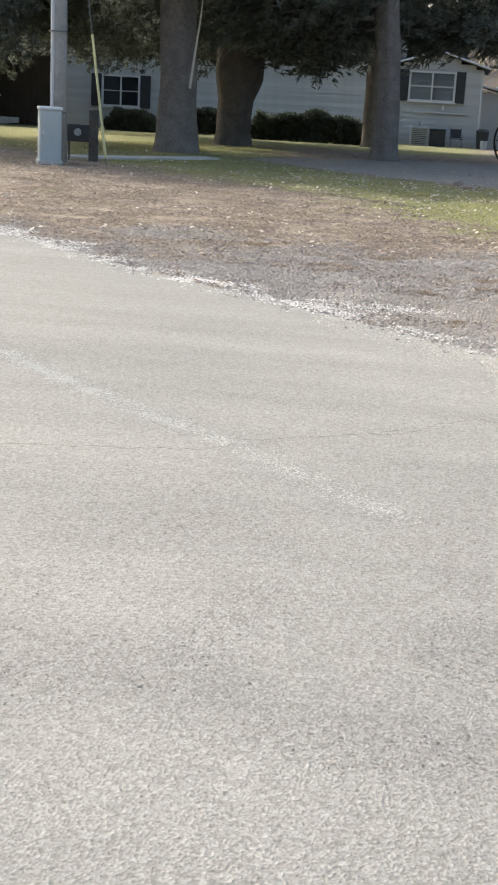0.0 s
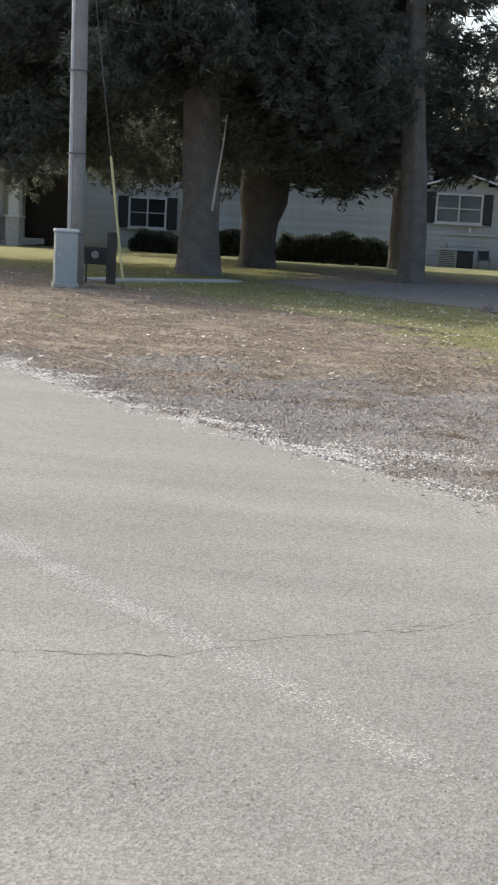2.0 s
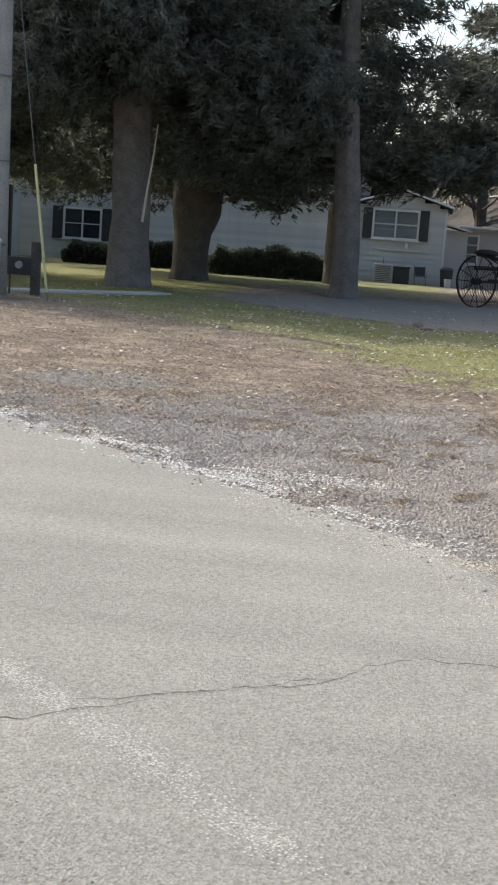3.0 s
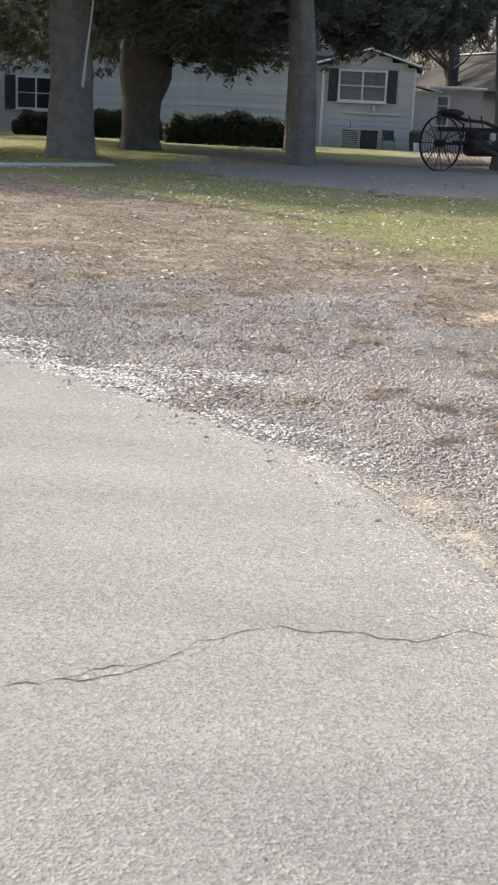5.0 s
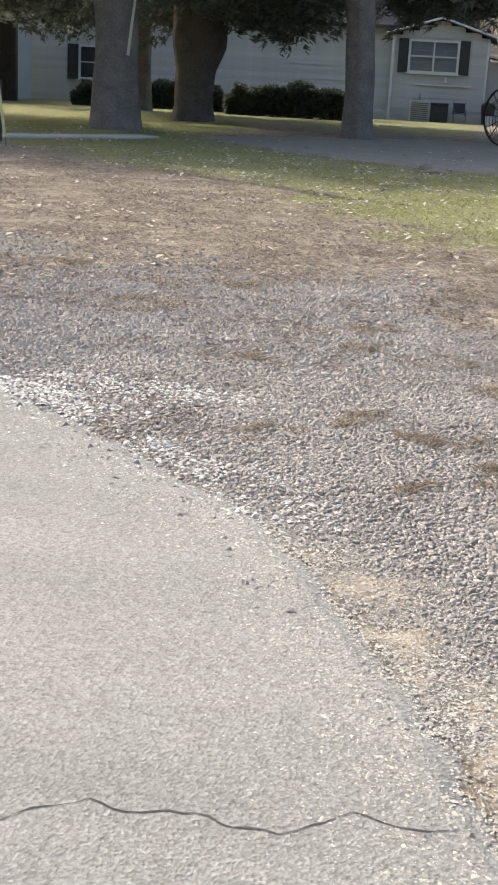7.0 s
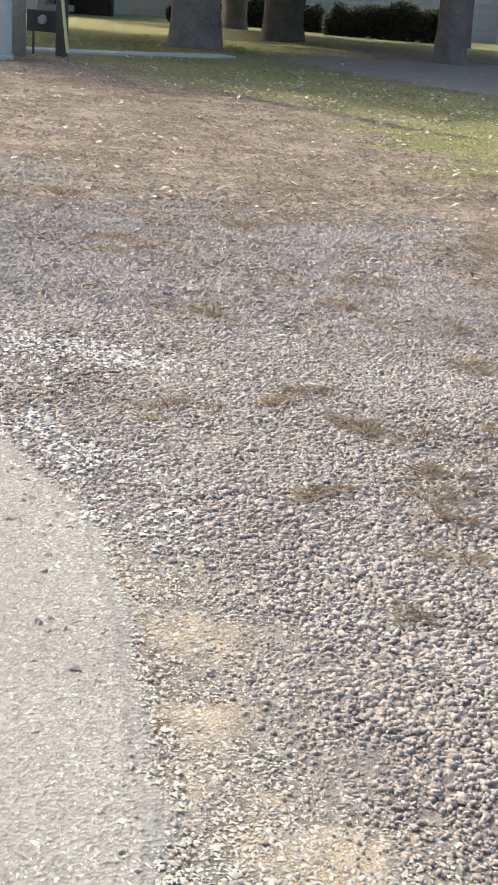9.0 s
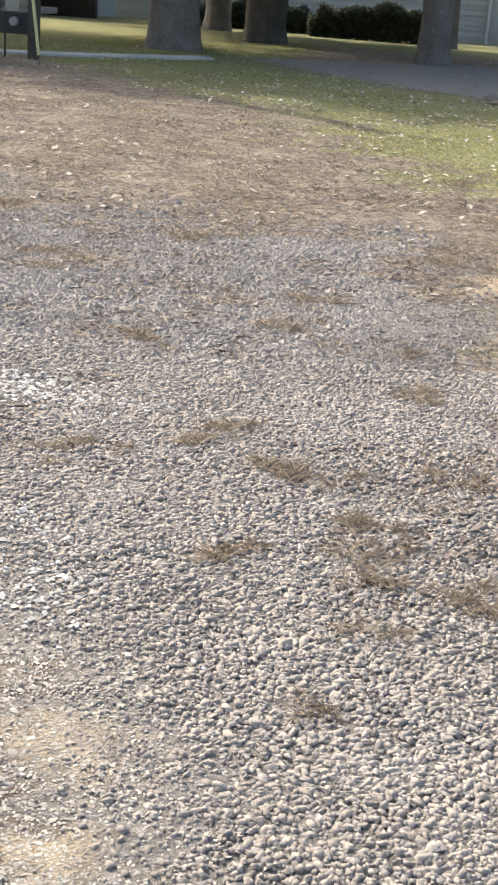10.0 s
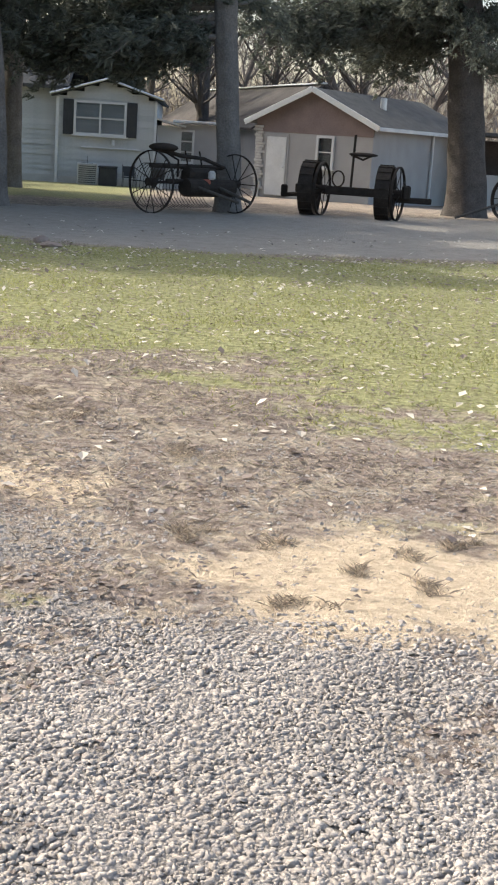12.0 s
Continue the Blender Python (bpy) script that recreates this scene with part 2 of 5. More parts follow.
def road_material():
    """Worn chip seal: pale stone chips in grey binder, with traffic bands and stains."""
    m = bpy.data.materials.new("chip_seal")
    m.use_nodes = True
    nt = m.node_tree
    nd, ln = nt.nodes, nt.links
    b = nd["Principled BSDF"]
    co = nd.new("ShaderNodeTexCoord")
    v = nd.new("ShaderNodeTexVoronoi")
    v.inputs["Scale"].default_value = 95
    v2 = nd.new("ShaderNodeTexNoise")
    v2.inputs["Scale"].default_value, v2.inputs["Detail"].default_value, v2.inputs["Roughness"].default_value = 60, 5, 0.75
    big = nd.new("ShaderNodeTexNoise")
    big.inputs["Scale"].default_value, big.inputs["Detail"].default_value = 0.9, 7
    mp = nd.new("ShaderNodeMapping")
    mp.inputs["Rotation"].default_value = (0, 0, radians(43))
    mp.inputs["Scale"].default_value = (0.35, 1.6, 1)
    for n in (v, v2):
        ln.new(co.outputs["Object"], n.inputs["Vector"])
    ln.new(co.outputs["Object"], mp.inputs[0])
    ln.new(mp.outputs[0], big.inputs["Vector"])
    r1 = nd.new("ShaderNodeValToRGB")
    r1.color_ramp.elements[0].position, r1.color_ramp.elements[1].position = 0.05, 0.95
    r1.color_ramp.elements[0].color, r1.color_ramp.elements[1].color = (0.256, 0.248, 0.234, 1), (0.402, 0.391, 0.371, 1)
    ln.new(v.outputs["Color"], r1.inputs[0])
    r2 = nd.new("ShaderNodeValToRGB")
    r2.color_ramp.elements[0].position, r2.color_ramp.elements[1].position = 0.32, 0.62
    r2.color_ramp.elements[0].color, r2.color_ramp.elements[1].color = (0.62, 0.61, 0.59, 1), (1, 1, 1, 1)
    ln.new(v2.outputs["Fac"], r2.inputs[0])
    r3 = nd.new("ShaderNodeValToRGB")
    r3.color_ramp.elements[0].position, r3.color_ramp.elements[1].position = 0.3, 0.72
    r3.color_ramp.elements[0].color, r3.color_ramp.elements[1].color = (0.8, 0.79, 0.785, 1), (1.08, 1.06, 1.035, 1)
    ln.new(big.outputs["Fac"], r3.inputs[0])
    col = r1.outputs[0]
    for r in (r2, r3):
        mx = nd.new("ShaderNodeMix")
        mx.data_type, mx.blend_type = "RGBA", "MULTIPLY"
        mx.inputs[0].default_value = 1
        ln.new(col, mx.inputs[6])
        ln.new(r.outputs[0], mx.inputs[7])
        col = mx.outputs[2]
    ln.new(col, b.inputs["Base Color"])
    b.inputs["Roughness"].default_value = 0.85
    b.inputs["Specular IOR Level"].default_value = 0.2
    bp = nd.new("ShaderNodeBump")
    bp.inputs["Strength"].default_value, bp.inputs["Distance"].default_value = 0.55, 0.006
    ln.new(v.outputs["Distance"], bp.inputs["Height"])
    bp2 = nd.new("ShaderNodeBump")
    bp2.inputs["Strength"].default_value, bp2.inputs["Distance"].default_value = 0.6, 0.008
    ln.new(v2.outputs["Fac"], bp2.inputs["Height"])
    ln.new(bp.outputs[0], bp2.inputs["Normal"])
    ln.new(bp2.outputs[0], b.inputs["Normal"])
    return m


M_GROUND, M_ROAD = ground_material(), road_material()


# ---------- mesh helpers ----------
def part(name, bm, mat, parent=None, label="", smooth=False):
    me = bpy.data.meshes.new(name)
    bm.to_mesh(me)
    bm.free()
    me.materials.append(mat)
    if smooth:
        me.polygons.foreach_set("use_smooth", [True] * len(me.polygons))
    ob = new(name, me)
    if parent:
        ob.parent = parent
    return tagged(ob, label)


def mesh_part(name, verts, faces, mat, parent=None, label="", smooth=False):
    """A mesh from arrays: verts n x 3, faces all of one size."""
    verts, faces = np.asarray(verts, np.float32), np.asarray(faces, np.int32)
    me = bpy.data.meshes.new(name)
    k = faces.shape[1]
    me.vertices.add(len(verts))
    me.vertices.foreach_set("co", verts.ravel())
    me.loops.add(faces.size)
    me.loops.foreach_set("vertex_index", faces.ravel())
    me.polygons.add(len(faces))
    me.polygons.foreach_set("loop_start", np.arange(0, faces.size, k, dtype=np.int32))
    me.polygons.foreach_set("use_smooth", np.full(len(faces), smooth))
    me.update(calc_edges=True)
    me.materials.append(mat)
    ob = new(name, me)
    if parent:
        ob.parent = parent
    return tagged(ob, label)


def thing(name, at=(0, 0, 0), turn=0.0):
    ob = new(name)
    ob.matrix_world = pose(*at, 0, 0, turn)
    return ob


def add_box(bm, c, s, m=None, bevel=0.0):
    r = bmesh.ops.create_cube(bm, size=1, matrix=(m or Matrix()) @ Matrix.Translation(c) @ Matrix.Diagonal((*s, 1)))
    if bevel:
        ed = list({e for v in r["verts"] for e in v.link_edges})
        bmesh.ops.bevel(bm, geom=ed, offset=bevel, segments=1, affect="EDGES", profile=0.5)
    return bm


def box(c, s, m=None, bevel=0.01):
    return add_box(bmesh.new(), c, s, m, bevel)


def tube(bm, pts, radii, n=8, cap=True):
    """A round rod along points, with a radius at each."""
    pts = [Vector(p) for p in pts]
    rings = []
    for i, p in enumerate(pts):
        d = (pts[min(i + 1, len(pts) - 1)] - pts[max(i - 1, 0)]).normalized()
        q = d.to_track_quat("Z", "Y")
        rings.append([bm.verts.new(p + q @ Vector((math.cos(2 * math.pi * k / n) * radii[i], math.sin(2 * math.pi * k / n) * radii[i], 0))) for k in range(n)])
    for a, b in zip(rings, rings[1:]):
        for k in range(n):
            bm.faces.new((a[k], a[(k + 1) % n], b[(k + 1) % n], b[k]))
    if cap:
        bm.faces.new(list(reversed(rings[0])))
        bm.faces.new(rings[-1])
    return bm


def rod(a, b, r, n=8, r2=None):
    return tube(bmesh.new(), (a, b), (r, r if r2 is None else r2), n)


def ring(bm, c, radius, width, thick, axis_turn=0.0, n=36):
    """A wheel rim as a band: axis along local x, turned about z."""
    t = Matrix.Translation(c) @ Matrix.Rotation(radians(axis_turn), 4, "Z")
    loops = []
    for k in range(n):
        a = 2 * math.pi * k / n
        co = []
        for x, rr in ((-width / 2, radius), (width / 2, radius), (width / 2, radius - thick), (-width / 2, radius - thick)):
            co.append(bm.verts.new(t @ Vector((x, rr * math.cos(a), rr * math.sin(a)))))
        loops.append(co)
    for k in range(n):
        a, b = loops[k], loops[(k + 1) % n]
        for j in range(4):
            bm.faces.new((a[j], a[(j + 1) % 4], b[(j + 1) % 4], b[j]))
    return bm


def gz(y):
    """The yard is level, then falls gently towards the houses."""
    return -0.025 * np.clip(np.asarray(y, float) - 40, 0, 21)


def swell(x, y):
    """Low swells of the yard beside the road."""
    return 0.012 * np.sin(x * 2.1 + 1.3 * np.sin(y * 1.1)) * np.sin(y * 1.7 + x * 0.4)


def lie(x, y):
    """Height of the yard's surface under a point of the near yard."""
    d = np.where(inside(x, y, EDGE + [(-75, -60)]), -1, 1) * edge_distance(x, y, EDGE)
    near = (x > -9) & (x < 9) & (y > 2) & (y < 40)
    return gz(y) + np.where(near, swell(x, y), 0) * np.clip(d / 0.6, 0, 1)


def inside(px, py, poly):
    r = np.zeros(px.shape, bool)
    n = len(poly)
    for i in range(n):
        (x0, y0), (x1, y1) = poly[i], poly[(i + 1) % n]
        c = (y0 > py) != (y1 > py)
        with np.errstate(divide="ignore", invalid="ignore"):
            r ^= c & (px < (x1 - x0) * (py - y0) / (y1 - y0 + 1e-12) + x0)
    return r


def edge_distance(px, py, line):
    d = np.full(px.shape, 1e9)
    for (x0, y0), (x1, y1) in zip(line, line[1:]):
        dx, dy = x1 - x0, y1 - y0
        t = np.clip(((px - x0) * dx + (py - y0) * dy) / (dx * dx + dy * dy), 0, 1)
        d = np.minimum(d, np.hypot(px - x0 - t * dx, py - y0 - t * dy))
    return d


def weight(px, py, poly, soft=0.35):
    """1 inside, 0 outside, 0.5 on the border."""
    d = edge_distance(px, py, list(poly) + [poly[0]])
    return np.clip(0.5 + np.where(inside(px, py, poly), d, -d) / (2 * soft), 0, 1)


def waves(x, y, seed, lo, hi, n=14, stretch=1.0):
    """Soft random patches, about -1 to 1: crossing waves of lengths lo to hi metres."""
    rng = np.random.default_rng(seed)
    r = np.zeros(np.shape(x))
    for _ in range(n):
        k, a = 2 * math.pi / rng.uniform(lo, hi), rng.uniform(0, 6.283)
        r = r + np.sin(k * (np.cos(a) * x / stretch + np.sin(a) * y) + rng.uniform(0, 6.283))
    return r / math.sqrt(n / 2) / 1.6


def litter(x, y):
    """Where dead leaves and weeds mat the stones: streaky patches, 0 to 1, thicker away from the gravel's middle."""
    p = waves(x, y, 5, 0.5, 1.7, 16, 1.7) + 0.7 * waves(x, y, 6, 0.16, 0.5, 14, 1.5)
    return np.clip(0.5 + 1.1 * (p - 0.62 + 0.5 * np.clip((y - 9.6) / 2.4, 0, 1)), 0, 1)


# ---------- ground, road ----------
EDGE = [(-75, 90), (-30, 39.5), (-11, 18.4), (-5.23, 12.1), (-4.12, 10.9), (-2.98, 9.75), (-2.4, 9.25), (-1.68, 8.65), (-0.74, 7.8), (0.1, 6.95), (0.45, 6.3), (0.72, 5.72), (0.95, 5.15), (1.12, 4.5), (1.3, 3.2), (1.42, 1.5), (1.5, -10), (1.5, -60)]
GRAVEL = [(-5.6, 12.9), (-4.2, 11.7), (-3, 10.8), (-2.3, 11.7), (-1.2, 12.7), (0.1, 12.7), (0.75, 11.6), (1.3, 10.6), (1.9, 9.95), (3.05, 9.55), (7, 9.2), (11, 8), (11, -8), (1.2, -8), (1.1, 4.5), (0.4, 6.3), (-0.8, 7.7), (-2.4, 9.1), (-4.1, 10.8), (-5.4, 12.2)]
SAND = [(-0.1, 7.3), (0.2, 7.05), (0.54, 6.85), (0.8, 6.42), (1.02, 6.05), (1.45, 5.75), (1.9, 4.8), (2.1, 3), (1.2, 3), (1.0, 4.8), (0.62, 5.7), (0.2, 6.6), (-0.3, 7.15)]
TAN = [(1.95, 10.5), (2.2, 10.75), (2.58, 11.05), (3.4, 11.0), (5.2, 11.1), (6, 9.7), (3.1, 9.7), (2.5, 9.72), (2.1, 9.95)]
TAN2 = [(0.85, 11.75), (1.3, 12.0), (1.65, 11.75), (1.4, 11.25), (0.9, 11.3)]
GREY = [(-4.3, 13.1), (-3.8, 13.9), (-3.2, 14.0), (-2.55, 13.55), (-2.5, 12.8), (-3.2, 12.4), (-3.8, 12.5)]
GREEN = [(-2.2, 20.6), (-1.0, 17.8), (0.2, 15.9), (0.6, 15.6), (2.4, 15.3), (2.9, 13.6), (4, 13.2), (9, 13), (16, 14), (22, 28), (6.7, 26), (2.8, 25.2), (-0.4, 25.2), (-2.5, 27), (-5.2, 30), (-5.5, 38), (-30, 50), (-16, 34), (-6, 24), (-4, 22)]
DRIVE = [(-5.6, 30.6), (-2.57, 27.2), (-0.32, 25.5), (2.3, 25.2), (3, 25.3), (6.9, 26.8), (16, 29), (40, 34), (40, 48), (16, 43), (8, 39.5), (3, 36.5), (-2.1, 34.6), (-4.5, 31.8)]


def axis(lo, hi, step, far):
    a = list(np.arange(lo, hi + step / 2, step))
    d, x = step, 0
    while x < far:
        d *= 1.35
        x += d
        a.append(hi + x)
        a.insert(0, lo - x)
    return np.array(a)


def build_ground():
    xs, ys = axis(-9, 9, 0.12, 1800), axis(2, 40, 0.12, 1800)
    X, Y = np.meshgrid(xs, ys)
    rng = np.random.default_rng(3)
    z = gz(Y)
    near = (X > -9) & (X < 9) & (Y > 2) & (Y < 40)
    bumps = swell(X, Y) + rng.normal(0, 0.0025, X.shape)
    road_d = np.where(inside(X, Y, EDGE + [(-75, -60)]), -1, 1) * edge_distance(X, Y, EDGE)
    z = z + np.where(near, bumps, 0) * np.clip(road_d / 0.6, 0, 1)
    z = z - 0.06 * np.clip(-road_d / 0.25 - 0.2, 0, 1) * (Y < 100)
    verts = np.stack([X, Y, z], -1).reshape(-1, 3)
    ny, nx = X.shape
    i = np.arange(ny * nx).reshape(ny, nx)
    faces = np.stack([i[:-1, :-1], i[:-1, 1:], i[1:, 1:], i[1:, :-1]], -1).reshape(-1, 4)
    g = mesh_part("ground", verts, faces, M_GROUND, smooth=True)
    px, py = verts[:, 0].astype(float), verts[:, 1].astype(float)
    zone = np.zeros((len(verts), 4), np.float32)
    zone[:, 0] = np.maximum(weight(px, py, GRAVEL, 0.9) * (1 - 0.55 * litter(px, py)), 0.85 * weight(px, py, GREY, 0.4))
    zone[:, 1] = np.maximum.reduce([0.52 * weight(px, py, SAND, 0.3), 0.95 * weight(px, py, TAN, 0.5), 0.8 * weight(px, py, TAN2, 0.4)])
    zone[:, 2] = np.maximum(np.clip(weight(px, py, GREEN, 1.2) + 0.22 * waves(px, py, 8, 0.7, 2.6, 14, 1.6) * (py < 27), 0, 1), np.clip((py - 37) / 3, 0, 0.8) * np.clip((1.5 - px) / 2, 0.1, 1))
    zone[:, 3] = np.maximum(weight(px, py, DRIVE, 0.5), 0.85 * weight(px, py, GREY, 0.35))
    at = g.data.attributes.new("zone", "FLOAT_COLOR", "POINT")
    at.data.foreach_set("color", zone.ravel())
    return tagged(g, "flat yard of dry grass, green grass, bare soil and loose gravel", "ground", kind="structure")


build_ground()


def smooth_line(line, step=0.12, jag=0.0, seed=1):
    rng = np.random.default_rng(seed)
    out = []
    for (x0, y0), (x1, y1) in zip(line, line[1:]):
        n = max(1, int(math.hypot(x1 - x0, y1 - y0) / step)) if abs(x0) < 13 and abs(y0) < 20 else 4
        for k in range(n):
            t = k / n
            j = rng.normal(0, jag) if abs(x0) < 13 and abs(y0) < 20 else 0
            out.append((x0 + (x1 - x0) * t + j, y0 + (y1 - y0) * t + j * 0.7))
    return out + [line[-1]]


def build_road():
    """The road slab: a top sheet with a ragged edge that drops to the gravel."""
    line = smooth_line(EDGE, 0.1, 0.012, 5)
    bm = bmesh.new()
    top = [bm.verts.new((x, y, 0.012)) for x, y in line]
    low = [bm.verts.new((x + 0.1, y + 0.1, -0.012)) for x, y in line]
    far = [bm.verts.new((-95 if i < len(line) - 1 else -95, y, 0.012)) for i, (x, y) in enumerate(line)]
    for i in range(len(line) - 1):
        bm.faces.new((top[i], top[i + 1], low[i + 1], low[i]))
        if (Vector(far[i].co) - Vector(far[i + 1].co)).length > 1e-5:
            bm.faces.new((far[i], far[i + 1], top[i + 1], top[i]))
    bmesh.ops.recalc_face_normals(bm, faces=bm.faces)
    road = part("road", bm, M_ROAD)
    return tagged(road, "worn pale chip-seal road with thin cracks and ragged edge", "road", kind="structure")


ROAD = build_road()


def crack(points, width, seed):
    """A wandering open crack as a thin dark ribbon on the road."""
    rng = np.random.default_rng(seed)
    pts = []
    for (x0, y0), (x1, y1) in zip(points, points[1:]):
        n = max(2, int(math.hypot(x1 - x0, y1 - y0) / 0.03))
        for k in range(n):
            t = k / n
            pts.append((x0 + (x1 - x0) * t + rng.normal(0, 0.004), y0 + (y1 - y0) * t + rng.normal(0, 0.006) + 0.011 * math.sin((x0 + (x1 - x0) * t) * 21) + 0.007 * math.sin((x0 + (x1 - x0) * t) * 53 + 1)))
    pts.append(points[-1])
    v, f = [], []
    for i, (x, y) in enumerate(pts):
        w = width * max(0.4, rng.normal(0.75, 0.3)) * min(1, (i + 1) / 6, (len(pts) - i) / 6)
        v += [(x, y - w, 0.0138), (x, y + w, 0.0138)]
        if i:
            f.append((2 * i - 2, 2 * i - 1, 2 * i + 1, 2 * i))
    return mesh_part("crack", v, f, M_CRACK, ROAD)


crack([(-3.4, 3.3), (-2.4, 3.6), (-1.56, 3.79), (-1.34, 3.85), (-1.26, 3.87), (-0.94, 4.13), (-0.85, 4.2)], 0.0038, 1)
crack([(-1.2, 4.06), (-1.0, 4.16), (-0.71, 4.33), (-0.35, 4.52), (-0.21, 4.63), (-0.12, 4.83), (0.0, 4.93), (0.14, 4.99), (0.3, 5.0), (0.45, 4.98), (0.58, 5.0), (0.7, 5.09), (0.84, 5.07), (0.95, 5.1)], 0.0036, 2)
crack([(-0.48, 4.45), (-0.34, 4.6), (-0.22, 4.62)], 0.004, 3)


def streak(points, width, seed, count=1400):
    """A strip of paler loose chips lying along the road's middle seam."""
    rng = np.random.default_rng(seed)
    v, f = [], []
    for (x0, y0), (x1, y1) in zip(points, points[1:]):
        n = int(math.hypot(x1 - x0, y1 - y0) * count)
        for _ in range(n):
            t = rng.random()
            x, y = x0 + (x1 - x0) * t + rng.normal(0, width), y0 + (y1 - y0) * t + rng.normal(0, width)
            if rng.random() > 0.7 + 0.35 * math.sin(x * 9 + 3 * math.sin(y * 7)):
                continue
            r, a = rng.uniform(0.0025, 0.006), rng.uniform(0, 6.3)
            k = len(v)
            v += [(x + r * math.cos(a + q * 1.57), y + r * math.sin(a + q * 1.57), 0.0125) for q in range(4)] + [(x, y, 0.0125 + r * 0.22)]
            f += [(k + q, k + (q + 1) % 4, k + 4) for q in range(4)]
    ob = mesh_part("loose_chips", v, f, M_SEAM, ROAD)
    return tagged(ob, kind="stuff")


streak([(-3.6, 6.4), (-2.6, 5.4), (-1.86, 4.68), (-1.5, 4.36), (-1.2, 4.1)], 0.05, 4, 3600)
streak([(-1.2, 4.1), (-0.95, 3.84), (-0.63, 3.5), (-0.2, 3.1)], 0.05, 5, 1500)


def scatter(box_, per, seed):
    rng = np.random.default_rng(seed)
    n = int((box_[1] - box_[0]) * (box_[3] - box_[2]) * per)
    return rng, rng.uniform(box_[0], box_[1], n), rng.uniform(box_[2], box_[3], n)


def stone_cover(px, py):
    """How thickly crushed stone lies at a point of the yard."""
    w = np.maximum(weight(px, py, GRAVEL, 0.8), 0.3 * weight(px, py, GREY, 0.3))
    w = np.maximum(w, 0.14 * (px > -4) * np.clip((14 - py) / 2, 0, 1))
    w = w * (1 - 0.93 * weight(px, py, SAND, 0.2)) * (1 - 0.85 * weight(px, py, TAN, 0.3)) * (1 - 0.6 * weight(px, py, TAN2, 0.25))
    d = edge_distance(px, py, EDGE)
    w = np.maximum(w, 0.45 * (d < 0.4) * (py > 7))
    return np.where(inside(px, py, EDGE + [(-75, -60)]), np.where(d < 0.4, 0.06 * (1 - d / 0.4) ** 2, 0), w)


def pebbles(name, px, py, z, r, flat, mat, label, seed, corners=8, smooth=True):
    """Broken stones with flat facets: six-sided lumps without an underside, or four-faced chips."""
    rng = np.random.default_rng(seed)
    n = len(px)
    if corners == 8:
        base = np.array([(-1, -1, -1), (1, -1, -1), (1, 1, -1), (-1, 1, -1), (-0.8, -0.8, 1), (0.8, -0.8, 1), (0.8, 0.8, 1), (-0.8, 0.8, 1)], float) * 0.72
        tri = np.array([(4, 5, 6), (4, 6, 7), (0, 1, 5), (0, 5, 4), (1, 2, 6), (1, 6, 5), (2, 3, 7), (2, 7, 6), (3, 0, 4), (3, 4, 7)])
    else:
        base = np.array([(-1, -0.6, -0.6), (0.6, -1, -0.6), (1, 0.6, -0.6), (-0.6, 1, -0.6), (0.1, 0.1, 1.0)], float)
        tri = np.array([(0, 1, 4), (1, 2, 4), (2, 3, 4), (3, 0, 4)])
    k = len(base)
    s = np.stack([r * rng.uniform(0.85, 1.6, n), r * rng.uniform(0.65, 1.05, n), r * flat * rng.uniform(0.75, 1.3, n)], -1)
    v = base[None] * (1 + rng.normal(0, 0.3, (n, k, 3))) * s[:, None]
    a, t = rng.uniform(0, 6.283, n), rng.normal(0, 0.22, n)
    ct, st, ca, sa = np.cos(t)[:, None], np.sin(t)[:, None], np.cos(a)[:, None], np.sin(a)[:, None]
    vx, vy, vz = v[..., 0], v[..., 1] * ct - v[..., 2] * st, v[..., 1] * st + v[..., 2] * ct
    verts = np.stack([vx * ca - vy * sa + px[:, None], vx * sa + vy * ca + py[:, None], vz + (z + s[:, 2] * rng.uniform(0.0, 0.8, n))[:, None]], -1).reshape(-1, 3)
    faces = (tri[None] + (np.arange(n) * k)[:, None, None]).reshape(-1, 3)
    return tagged(mesh_part(name, verts, faces, mat, smooth=smooth), label, "gravel", kind="stuff")


def on_road(px, py):
    return inside(px, py, EDGE + [(-75, -60)])


def stones():
    """Crushed stone: whole lumps near the walk, flat chips further out."""
    near = [(0.1, 6.9), (0.9, 5.2), (2.3, 5.0), (2.7, 6.2), (3.0, 7.6), (3.5, 9.9), (1.6, 9.9), (0.2, 9.6), (-1.2, 9.4), (-1.5, 8.7)]
    rng, px, py = scatter((-1.6, 3.6, 4.8, 10), 8200, 11)
    k = inside(px, py, near) & (rng.random(len(px)) < stone_cover(px, py) * (1 - 0.5 * litter(px, py)))
    px, py = px[k], py[k]
    r = np.clip(rng.lognormal(math.log(0.0074), 0.3, len(px)), 0.004, 0.016) * (1 - 0.45 * weight(px, py, SAND, 0.3))
    pebbles("gravel", px, py, np.where(on_road(px, py), 0.012, lie(px, py) + 0.002), r, 0.4, M_STONE, "loose pale grey crushed stone beside the road", 12)
    rng, px, py = scatter((-6, 5, 4.6, 14.4), 5000, 13)
    k = ~inside(px, py, near) & (rng.random(len(px)) < stone_cover(px, py) * (1 - 0.8 * litter(px, py)) * np.where(px > 3.8, 0.15, 1) * np.where(py < 6, 0.3, 1))
    px, py = px[k], py[k]
    r = np.clip(rng.lognormal(math.log(0.01), 0.38, len(px)), 0.005, 0.026) * np.where(px > 0.6, 0.7, 1)
    pebbles("gravel", px, py, np.where(on_road(px, py), 0.012, lie(px, py) + 0.002), r, 0.42, M_STONE, "thin pale crushed stone on the yard", 14, 5, False)


